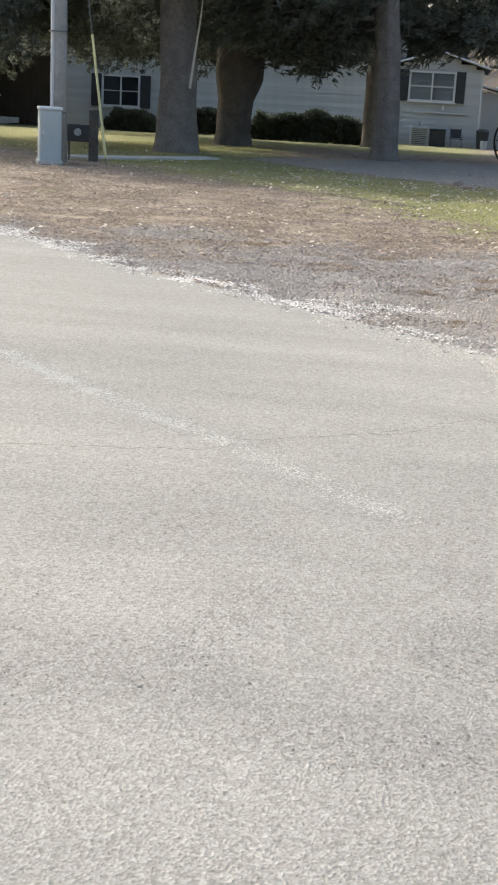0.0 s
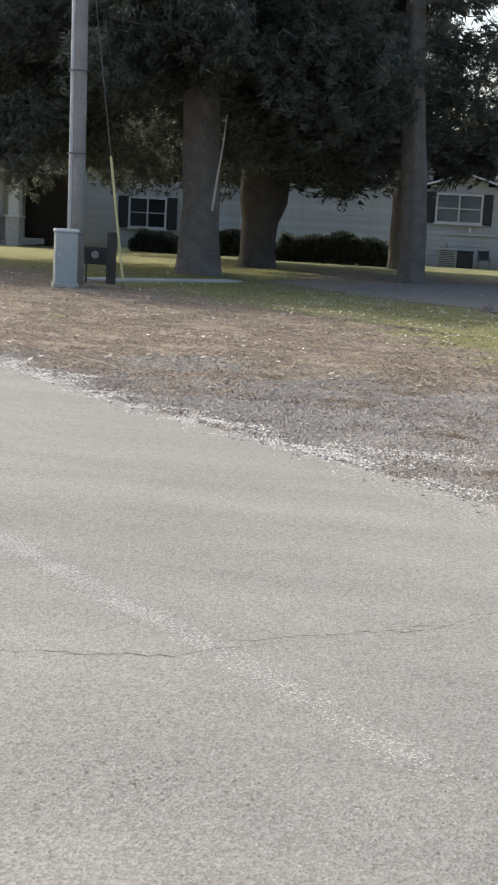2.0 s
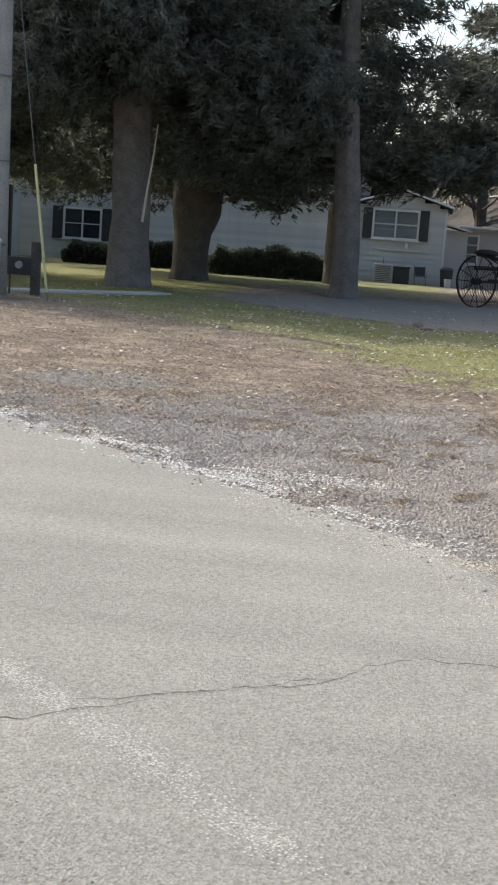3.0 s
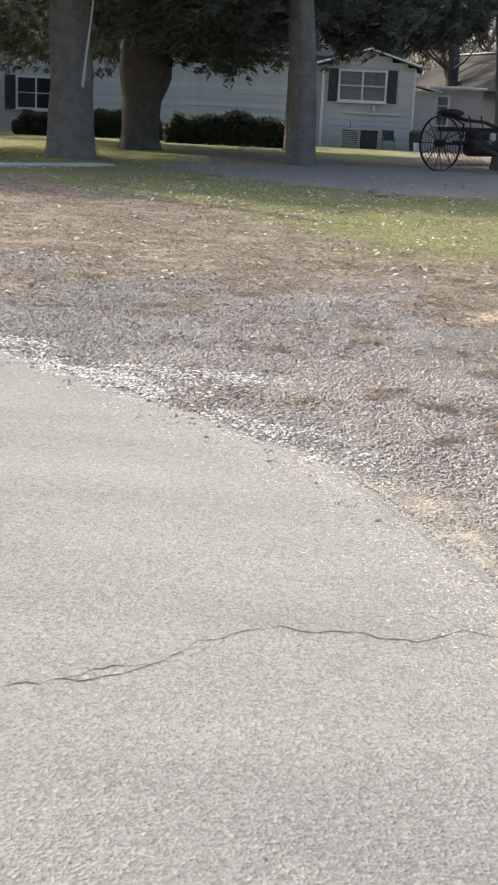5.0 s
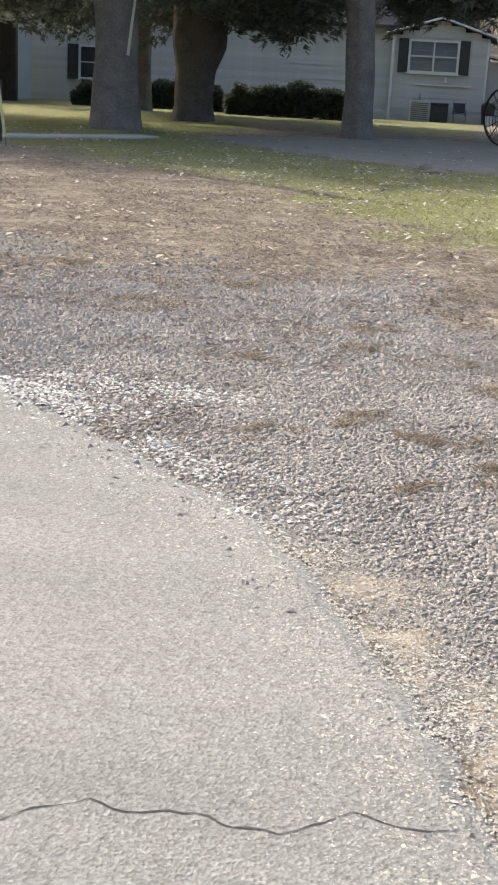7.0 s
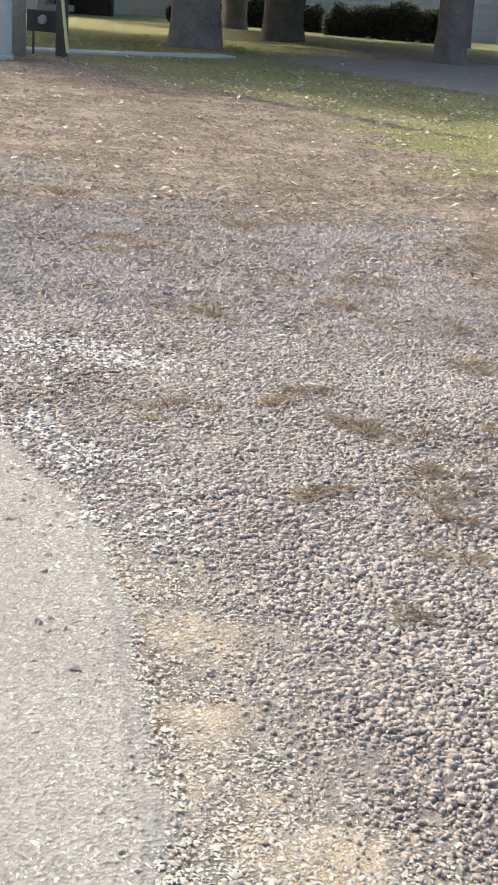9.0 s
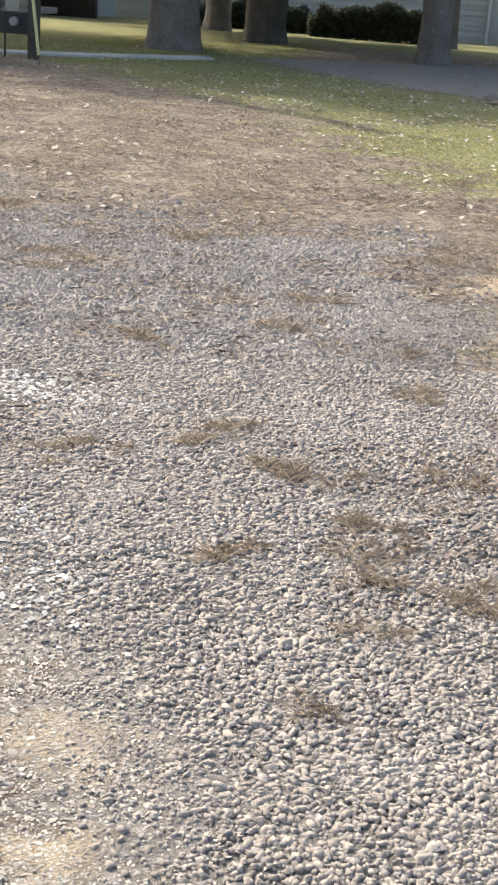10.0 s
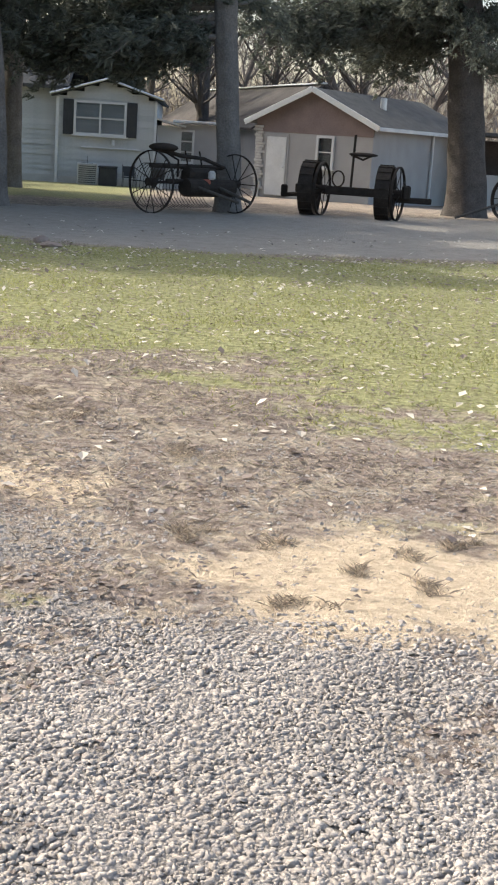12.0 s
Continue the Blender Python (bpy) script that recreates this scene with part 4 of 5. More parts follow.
def bare_tree(base, height, seed, r0=0.28):
    """A leafless tree: tapered trunk and three orders of branches."""
    rng = random.Random(seed)
    t = thing("bare_tree", base)
    trunk = bmesh.new()
    limbs = bmesh.new()
    tips = []

    def grow(bm, p, d, length, r, order):
        pts, rr = [p], [r]
        n = 5
        for k in range(n):
            d = (d + Vector((rng.gauss(0, 0.14), rng.gauss(0, 0.14), 0.05 if order else 0.02))).normalized()
            p = p + d * length / n
            pts.append(p)
            rr.append(r * (1 - (0.55 if order == 0 else 0.75) * (k + 1) / n))
        tube(bm, pts, rr, 8 if order == 0 else 5 if order == 1 else 4)
        if order < 3:
            for k in range(9 if order == 0 else 6 if order == 1 else 4):
                i = rng.randint(2 if order == 0 else 1, n)
                a = rng.uniform(0, 6.283)
                dd = (d * 0.6 + Vector((math.cos(a), math.sin(a), rng.uniform(0.1, 0.7)))).normalized()
                grow(limbs, pts[i], dd, length * rng.uniform(0.4, 0.62), max(rr[i] * 0.55, 0.012), order + 1)
    grow(trunk, Vector((0, 0, -0.2)), Vector((0, 0, 1)), height * 0.6, r0, 0)
    # bare trees take the darkened bark so they stand as backlit silhouettes
    part("trunk", trunk, M_BARK_SHADED, t)
    tagged(part("branch", limbs, M_BARK_SHADED, t), kind="stuff")
    return tagged(t, "leafless winter tree with spreading grey branches", "tree")


for i, (x, y, h) in enumerate([(-3.4, 75.5, 15), (1.9, 76, 14), (1.5, 78, 15), (5.5, 84, 16), (10, 82, 14), (-1.5, 86, 17), (15, 86, 15), (20, 80, 14), (3.5, 96, 18), (12.5, 98, 17), (-6, 92, 17)]):
    bare_tree((x, y, -0.55), h, 100 + i, 0.42 if i < 2 else 0.28)


def far_woods():
    """A distant winter tree line: thin upright twigs and brush."""
    rng = np.random.default_rng(61)
    n = 30000
    x, y = rng.uniform(-70, 75, n), rng.uniform(100, 125, n)
    z = -0.6 + rng.random(n) ** 1.5 * (9.0 + 2.2 * np.sin(x * 0.35) + 1.5 * np.sin(x * 0.9 + 1))
    c = np.stack([x, y, z], -1)
    d = np.stack([rng.normal(0, 0.35, n), rng.normal(0, 0.3, n), np.full(n, 1.0)], -1)
    v, f = sprays(c, d, 1.3, 0.045, 3, rng)
    return tagged(mesh_part("far_woods", v, f, M_BRUSH), "distant grey-brown leafless woods behind the houses", "woods", kind="stuff")


far_woods()


def hedge(base, size, seed, label):
    """A clipped shrub row: twiggy core and leaf clumps with an uneven top."""
    rng = np.random.default_rng(seed)
    t = thing("hedge", base)
    lx, ly, lz = size
    bm = bmesh.new()
    for k in range(int(lx * 5)):
        x = rng.uniform(-lx / 2, lx / 2)
        tube(bm, [(x, rng.normal(0, ly * 0.15), -0.05), (x + rng.normal(0, 0.08), rng.normal(0, ly * 0.2), lz * 0.5), (x + rng.normal(0, 0.15), rng.normal(0, ly * 0.3), lz * 0.85)], (0.02, 0.014, 0.006), 5)
    part("stems", bm, M_BARK, t)
    n = int(lx * 1500)
    x = rng.uniform(-lx / 2, lx / 2, n)
    top = lz * (0.9 + 0.1 * np.sin(x * 2.1 + seed) + 0.06 * np.sin(x * 5.3)) * np.clip((lx / 2 - np.abs(x)) / 0.35, 0.55, 1)
    z = top * rng.random(n) ** 0.7
    y = rng.uniform(-ly / 2, ly / 2, n) * np.sqrt(np.clip(1.1 - (z / (lz + 0.1)) ** 4, 0.1, 1))
    c = np.stack([x, y, z], -1)
    d = np.stack([x * 0.1, y * 1.5, np.full(n, 0.3)], -1) + rng.normal(0, 0.5, (n, 3))
    v, f = sprays(c, d, 0.12, 0.03, 5, rng)
    mesh_part("foliage", v, f, M_HEDGE, t)
    return tagged(t, label, "hedge")


hedge((-6.3, 49.5, -0.24), (4.6, 1.1, 1.15), 1, "low dark evergreen hedge along the white house")
hedge((-11.2, 53.5, -0.33), (3.6, 1.0, 1.05), 2, "low dark shrubs under the white house window")
hedge((-13.6, 51.0, -0.28), (2.2, 0.9, 0.85), 3, "small dark shrub beside the house wall")


# ---------- houses ----------
def prism_roof(bm, x0, x1, y0, y1, eave, ridge, over=0.3, thick=0.14, along="x"):
    """Two roof slabs meeting at a ridge along x or y."""
    if along == "x":
        ym = (y0 + y1) / 2
        prof = [((y0 - over), eave - over * (ridge - eave) / (ym - y0)), (ym, ridge), ((y1 + over), eave - over * (ridge - eave) / (ym - y0))]
        mk = lambda u, a, z: (a, u, z)
        a0, a1 = x0 - over, x1 + over
    else:
        xm = (x0 + x1) / 2
        prof = [((x0 - over), eave - over * (ridge - eave) / (xm - x0)), (xm, ridge), ((x1 + over), eave - over * (ridge - eave) / (xm - x0))]
        mk = lambda u, a, z: (u, a, z)
        a0, a1 = y0 - over, y1 + over
    lo = [[bm.verts.new(mk(u, a, z)) for u, z in prof] for a in (a0, a1)]
    hi = [[bm.verts.new(mk(u, a, z + thick)) for u, z in prof] for a in (a0, a1)]
    for k in range(2):
        bm.faces.new((hi[0][k], hi[0][k + 1], hi[1][k + 1], hi[1][k]))
        bm.faces.new((lo[0][k], lo[1][k], lo[1][k + 1], lo[0][k + 1]))
        for e in (0, 1):
            bm.faces.new((lo[e][k], lo[e][k + 1], hi[e][k + 1], hi[e][k]))
    for k in (0, 2):
        bm.faces.new((lo[0][k], hi[0][k], hi[1][k], lo[1][k]))
    bmesh.ops.recalc_face_normals(bm, faces=bm.faces)
    return bm


def window_unit(parent, cx, y, z0, z1, w, panes=2, rows=1, shutters=0.0, curtain=False):
    """A framed window proud of the wall, its panes, sill and shutters, on a wall that faces -y."""
    # without a curtain, a dark sheet behind the glass paints the unlit room
    win = part("window", box((cx, y + 0.05, (z0 + z1) / 2), (w, 0.06, z1 - z0), bevel=0), M_CURTAIN if curtain else M_SHUTTER_ROOM, parent)
    fr = bmesh.new()
    b = 0.09
    for s in ((cx - w / 2, (z0 + z1) / 2, b, z1 - z0 + b), (cx + w / 2, (z0 + z1) / 2, b, z1 - z0 + b), (cx, z0, w - b, b), (cx, z1, w - b, b)):
        add_box(fr, (s[0], y - 0.02, s[1]), (s[2], 0.09, s[3]))
    for k in range(1, panes):
        add_box(fr, (cx - w / 2 + w * k / panes, y - 0.017, (z0 + z1) / 2), (0.07, 0.07, z1 - z0 - b))
    for k in range(1, rows):
        add_box(fr, (cx, y - 0.012, z0 + (z1 - z0) * k / rows), (w - b, 0.05, 0.045))
    part("frame", fr, M_TRIM, win)
    for i in range(panes):
        for j in range(rows):
            pw, ph = w / panes, (z1 - z0) / rows
            part("pane", box((cx - w / 2 + pw * (i + 0.5), y + 0.008, z0 + ph * (j + 0.5)), (pw - 0.08, 0.008, ph - 0.08), bevel=0), M_GLASS, win).visible_shadow = False
    part("sill", box((cx, y - 0.06, z0 - 0.07), (w + 0.25, 0.14, 0.05), bevel=0.006), M_TRIM, win)
    if shutters:
        for s in (-1, 1):
            sh = part("shutter", box((cx + s * (w / 2 + 0.06 + shutters / 2), y - 0.025, (z0 + z1) / 2), (shutters, 0.05, z1 - z0 + 0.12), bevel=0.008), M_SHUTTER_ROOM, win, "dark louvred shutter")
            sl = bmesh.new()
            for k in range(11):
                add_box(sl, (cx + s * (w / 2 + 0.06 + shutters / 2), y - 0.055, z0 + (z1 - z0) * (k + 0.5) / 11), (shutters - 0.1, 0.02, 0.05), None)
            part("louvre", sl, M_SHUTTER_ROOM, sh)
    return win


BOARDS = {}


def siding(parent, x0, x1, y, z0, z1, mat, step=0.2, seed=1, slope=None):
    """Lapped boards one by one on a wall that faces -y; slope(z) narrows them in a gable."""
    rng = random.Random(seed)
    z = z0
    while z < z1 - 0.02:
        h = min(step, z1 - z)
        a, b = (x0, x1) if slope is None else slope(z + h * 0.5)
        if b - a > 0.1:
            key = (round(b - a, 2), round(h, 2))
            if key not in BOARDS:
                bm = bmesh.new()
                L = b - a
                vs = [bm.verts.new(p) for p in ((0, -0.035, 0), (L, -0.035, 0), (L, -0.008, h + 0.01), (0, -0.008, h + 0.01), (0, 0, 0), (L, 0, 0), (L, 0, h + 0.01), (0, 0, h + 0.01))]
                for q in ((0, 1, 2, 3), (4, 7, 6, 5), (0, 4, 5, 1), (3, 2, 6, 7), (0, 3, 7, 4), (1, 5, 6, 2)):
                    bm.faces.new([vs[k] for k in q])
                me = bpy.data.meshes.new("board")
                bm.to_mesh(me)
                bm.free()
                me.materials.append(mat)
                BOARDS[key] = me
            ob = new("board", BOARDS[key])
            ob.parent = parent
            ob.matrix_local = pose(a, y + rng.uniform(0, 0.004), z, 0, 0, rng.uniform(-0.03, 0.03))
        z += step


def white_house():
    h = thing("white_house", (0, 0, 0))
    zb = -0.56
    # long main body and the low front gable at its end
    wall = part("wall", box((-13.0, 66.4, 1.4), (18.4, 10.3, 3.95), bevel=0), M_WHITE, h)
    siding(wall, -22.2, -3.8, 61.24, -0.2, 3.35, M_WHITE, 0.2, 1)
    part("foundation", box((-12.9, 61.2, -0.4), (18.3, 0.1, 0.4), bevel=0), M_CONC, h)
    part("roof", prism_roof(bmesh.new(), -22.2, -3.8, 61.2, 71.6, 3.4, 5.4, 0.45), M_SHINGLE, h)
    gable = part("gable_wall", box((-1.78, 66.0, 1.2), (3.95, 10.0, 3.6), bevel=0), M_WHITE, h)
    siding(gable, -3.78, 0.22, 60.98, -0.25, 2.95, M_WHITE, 0.24, 2)
    siding(gable, -3.78, 0.22, 60.98, 2.95, 3.6, M_WHITE, 0.24, 3, lambda z: (-3.78 + (z - 2.95) * 2.9, 0.22 - (z - 2.95) * 2.9))
    part("gable_foundation", box((-1.78, 60.96, -0.4), (3.9, 0.06, 0.35), bevel=0), M_CONC, h)
    roof = part("gable_roof", prism_roof(bmesh.new(), -3.8, 0.24, 60.9, 71, 3.02, 3.66, 0.25, 0.1, "y"), M_SHINGLE, h)
    fl = bmesh.new()
    tube(fl, [(-4.1, 60.62, 3.04), (-1.78, 60.62, 3.74), (0.52, 60.62, 3.04)], (0.05, 0.05, 0.05), 6)
    part("flashing", fl, M_METALROOF, roof, "bright metal roof edge")
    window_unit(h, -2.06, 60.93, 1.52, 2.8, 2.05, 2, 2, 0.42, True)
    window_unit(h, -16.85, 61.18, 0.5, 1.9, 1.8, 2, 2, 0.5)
    part("corner_board", box((0.2, 60.95, 1.2), (0.1, 0.1, 3.5), bevel=0.005), M_TRIM, h)
    part("corner_board", box((-3.8, 60.93, 1.2), (0.12, 0.1, 3.5), bevel=0.005), M_TRIM, h)
    # shelf board and lamp under the window
    part("ledge", box((-1.6, 60.9, 1.0), (2.4, 0.08, 0.05), bevel=0.005), M_TRIM, h)
    part("wall_lamp", rod((-1.5, 60.88, 1.12), (-1.5, 60.88, 1.34), 0.07, 10, 0.05), M_TRIM, h)
    part("vent", box((-2.55, 60.92, 0.32), (0.5, 0.05, 0.1), bevel=0.005), M_BLACK, h)
    # lean-to beside the gable
    part("lean_to", box((0.75, 66.5, 0.75), (1.0, 9.0, 2.6), bevel=0), M_WHITE, h)
    lr = bmesh.new()
    add_box(lr, (0.78, 66.3, 2.2), (1.35, 9.6, 0.08), Matrix.Translation((0.78, 0, 2.2)) @ Matrix.Rotation(radians(12), 4, "Y") @ Matrix.Translation((-0.78, 0, -2.2)))
    part("lean_to_roof", lr, M_METALROOF, h, "pale metal lean-to roof")
    return tagged(h, "low white clapboard house with dark shutters", "house")


white_house()


def porch_house():
    """The front corner of another house: porch columns on stone piers, beam, dark recess."""
    h = thing("porch_house", (0, 0, 0))
    part("wall", box((-24.6, 55.0, 1.2), (10.4, 9.0, 3.4), bevel=0), M_WHITE, h)
    part("dark_wall", box((-18.3, 51.5, 1.15), (2.3, 0.25, 3.0), bevel=0.01), M_DARKWALL, h, "dark brown recessed wall")
    for k in range(9):
        pl = bmesh.new()
        add_box(pl, (-19.35 + k * 0.262, 51.35, 1.15), (0.02, 0.05, 2.9))
        part("batten", pl, M_POST, h)
    part("porch_floor", box((-22.2, 48.3, -0.08), (7.9, 4.4, 0.22), bevel=0.02), M_CONC, h)
    part("beam", box((-22.1, 46.15, 2.62), (8.6, 0.3, 0.22), bevel=0.015), M_TRIM, h)
    part("fascia", box((-18.1, 50.9, 2.75), (2.4, 0.2, 0.26), bevel=0.015), M_TRIM, h)
    part("porch_ceiling", box((-22.1, 48.6, 2.78), (8.6, 5.2, 0.1), bevel=0.01), M_TRIM, h)
    rf = bmesh.new()
    vs = [rf.verts.new(p) for p in ((-27, 45.7, 2.85), (-17.0, 45.7, 2.85), (-17.0, 56, 5.0), (-27, 56, 5.0), (-27, 45.7, 2.75), (-17.0, 45.7, 2.75), (-17.0, 56, 4.9), (-27, 56, 4.9))]
    for q in ((0, 1, 2, 3), (7, 6, 5, 4), (0, 4, 5, 1), (1, 5, 6, 2), (2, 6, 7, 3), (3, 7, 4, 0)):
        rf.faces.new([vs[k] for k in q])
    part("roof", rf, M_SHINGLE, h)
    for i, (x, y) in enumerate(((-17.9, 46.2), (-18.67, 46.2), (-19.5, 46.2), (-20.25, 46.2), (-21.4, 46.2))):
        pier = part("pier", box((x, y, 0.35), (0.52, 0.52, 1.1), bevel=0.02), M_STONEWALL, h)
        part("cap", box((x, y, 0.93), (0.62, 0.62, 0.08), bevel=0.015), M_TRIM, pier)
        c = bmesh.new()
        r = bmesh.ops.create_cone(c, cap_ends=True, segments=4, radius1=0.29, radius2=0.24, depth=1.56, matrix=Matrix.Translation((x, y, 1.75)) @ Matrix.Rotation(radians(45), 4, "Z"))
        part("column", c, M_TRIM, h)
    for x0, x1 in ((-21.15, -20.5),):
        rail = part("railing", box(((x0 + x1) / 2, 46.2, 0.86), (x1 - x0, 0.07, 0.06), bevel=0.008), M_TRIM, h)
        for k in range(4):
            part("baluster", box((x0 + (x1 - x0) * (k + 0.5) / 4, 46.2, 0.45), (0.04, 0.04, 0.8), bevel=0), M_TRIM, rail)
    return tagged(h, "house with white porch columns on stone piers", "house")


porch_house()


def flag():
    """A limp striped flag hanging from a short staff at the porch."""
    t = thing("flag", (-18.95, 45.8, 2.45))
    part("staff", rod((0, 0.45, -0.4), (0.0, -0.25, 0.15), 0.015, 6), M_DEAD, t)
    for k in range(7):
        v, f = [], []
        for j in range(9):
            u = j / 8
            for s in (0, 1):
                w = (k + s) / 7
                v.append((-0.3 + 0.6 * w + 0.05 * math.sin(u * 5 + w * 8), -0.2 + 0.05 * math.sin(w * 18 + u * 3), 0.1 - u * 0.95 - 0.12 * abs(w - 0.5)))
            if j:
                f.append((2 * j - 2, 2 * j - 1, 2 * j + 1, 2 * j))
        mesh_part("stripe", v, f, M_STRIPE_R if k % 2 == 0 else M_STRIPE_GLINT_W, t)
    mesh_part("canton", [(-0.3, -0.265, 0.06), (-0.02, -0.265, 0.06), (-0.02, -0.265, -0.28), (-0.3, -0.265, -0.28)], [(0, 1, 2, 3)], M_FLAG_B, t)
    return tagged(t, "limp red and white striped flag on the porch", "flag")


flag()


def grey_outbuilding():
    """Gabled block building turned so that its gable end and one long side show."""
    L, W, E, P, zb = 9.5, 5.0, 2.5, 3.66, -0.5
    h = thing("outbuilding", (8.42, 55.0, 0), -33)
    # local: gable end along -x at y=0, long side runs +y at x=0
    b = bmesh.new()
    add_box(b, (-W / 2, L / 2, (E + zb) / 2), (W, L, E - zb))
    part("wall", b, M_GREYWALL, h, "grey painted block wall")
    g = bmesh.new()
    vs = [g.verts.new(p) for p in ((-W - 0.0, -0.02, E - 0.45), (0, -0.02, E - 0.45), (0, -0.02, E), (-W / 2, -0.02, P), (-W, -0.02, E), (-W, 0.1, E - 0.45), (0, 0.1, E - 0.45), (0, 0.1, E), (-W / 2, 0.1, P), (-W, 0.1, E))]
    g.faces.new(vs[:5])
    g.faces.new(list(reversed(vs[5:])))
    for k in range(5):
        g.faces.new((vs[k], vs[k + 5], vs[(k + 1) % 5 + 5], vs[(k + 1) % 5]))
    bmesh.ops.recalc_face_normals(g, faces=g.faces)
    part("gable", g, M_GABLE, h, "faded red-brown gable panel")
    part("roof", prism_roof(bmesh.new(), -W, 0, 0.0, L, E, P, 0.32, 0.1, "y"), M_SHINGLE, h)
    for s in (-1, 1):
        x0, x1 = (-W / 2, 0.36) if s > 0 else (-W / 2, -W - 0.36)
        z1 = E - 0.36 * (P - E) / (W / 2)
        d = Vector((x1 - x0, 0, z1 - P))
        m = Matrix.Translation((x0, -0.36, P + 0.03)) @ Matrix.Rotation(-math.atan2(d.z, d.x), 4, "Y")
        part("rake_board", box((d.length / 2, 0, 0), (d.length, 0.05, 0.2), m, 0.006), M_TRIM, h)
    part("fascia", box((0.36, L / 2, E - 0.13), (0.05, L + 0.6, 0.14), bevel=0.006), M_TRIM, h)
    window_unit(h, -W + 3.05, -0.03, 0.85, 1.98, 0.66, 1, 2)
    door = part("door", box((-W + 0.95, -0.05, 0.78), (0.85, 0.06, 2.2), bevel=0.01), M_TRIM, h, "white panelled door")
    part("door_frame", box((-W + 0.95, -0.02, 0.82), (1.05, 0.05, 2.36), bevel=0.01), M_GREYWALL, door)
    part("doorknob", rod((-W + 1.28, -0.16, 0.75), (-W + 1.28, -0.08, 0.75), 0.03, 8), M_METALROOF, door)
    rng = random.Random(4)
    for k in range(26):
        part("quoin_stone", box((-W + 0.16 + rng.uniform(-0.08, 0.08), -0.04, -0.4 + k * 0.105), (0.36 + rng.uniform(-0.12, 0.12), 0.08, 0.09), bevel=0.012), M_STONEWALL, h)
    part("roof_vent", rod((1.2 - W / 2, 3.4, P - 0.5), (1.2 - W / 2, 3.4, P - 0.05), 0.13, 10), M_METALROOF, h)
    part("downpipe", rod((0.1, 5.4, -0.4), (0.1, 5.4, 2.3), 0.05, 8), M_TRIM, h)
    return tagged(h, "grey block outbuilding with red-brown gable", "outbuilding")


grey_outbuilding()


def back_house():
    """A long low house turned away, its ridge running back from the outbuilding."""
    L, W = 18.0, 6.0
    h = thing("back_house", (7.5, 68.0, 0), 16)
    part("wall", box((0, L / 2, 0.9), (W, L, 3.0), bevel=0), M_GREYWALL, h)
    part("roof", prism_roof(bmesh.new(), -W / 2, W / 2, 0, L, 2.4, 4.3, 0.4, 0.1, "y"), M_SHINGLE_B, h)
    rng = random.Random(6)
    y = -0.4
    while y < L + 0.2:
        w = rng.uniform(0.9, 1.5)
        # white colour here paints the sun's glint along a metal ridge
        part("ridge_cap", box((0, y + w / 2, 4.43 + rng.uniform(-0.01, 0.02)), (0.34, w - 0.05, 0.07), bevel=0.02), M_STRIPE_GLINT_W, h, "ridge cap coloured white for the sun's glint")
        y += w
    return tagged(h, "low house with a brown shingle roof", "house")


back_house()


def small_wing():
    h = thing("shed", (0, 0, 0))
    part("wall", box((2.2, 63.6, 0.8), (2.1, 2.6, 2.75), bevel=0.01), M_GREYWALL, h)
    lr = bmesh.new()
    add_box(lr, (2.15, 63.5, 2.27), (2.5, 3.2, 0.1), None, 0.01)
    part("roof", lr, M_METALROOF, h)
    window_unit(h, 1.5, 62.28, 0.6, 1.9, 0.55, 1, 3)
    return tagged(h, "small grey shed with a narrow white window", "shed")


small_wing()


def side_shed():
    h = thing("open_shed", (0, 0, 0))
    part("wall", box((14.6, 60.5, 0.2), (3.4, 0.2, 1.4), bevel=0.01), M_WHITE, h)
    # dark colour on the back wall stands in for the shed's shaded inside
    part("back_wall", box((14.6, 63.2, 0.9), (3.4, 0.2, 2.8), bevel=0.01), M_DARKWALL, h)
    for x in (12.95, 14.6, 16.2):
        part("post", box((x, 60.3, 0.95), (0.16, 0.16, 3.0), bevel=0.01), M_GREYWALL, h)
    part("roof", box((14.6, 61.8, 2.52), (4.0, 4.0, 0.14), bevel=0.01), M_SHINGLE, h)
    return tagged(h, "open shed with inside coloured dark and pale lower wall", "shed")


side_shed()


# ---------- things by the white house ----------
def ac_unit():
    t = thing("air_conditioner", (-2.45, 60.0, -0.5), 6)
    part("cabinet", box((0, 0, 0.45), (0.78, 0.7, 0.84), bevel=0.02), M_UNIT, t)
    for k in range(9):
        part("slat", box((0, -0.36, 0.12 + k * 0.08), (0.68, 0.02, 0.025), bevel=0), M_SHUTTER_ROOM, t)
    part("fan_guard", ring(bmesh.new(), (0, 0, 0.88), 0.28, 0.02, 0.04), M_WIRE, t)
    return tagged(t, "grey outdoor air conditioner against the house wall", "air conditioner")


def storage_bin():
    t = thing("storage_bin", (-1.6, 60.05, -0.5))
    part("body", box((0, 0, 0.37), (0.72, 0.6, 0.74), bevel=0.03), M_BLACK, t)
    part("lid", box((0, 0, 0.77), (0.78, 0.66, 0.07), bevel=0.02), M_SHUTTER_ROOM, t)
    return tagged(t, "dark lidded storage bin against the house", "bin")


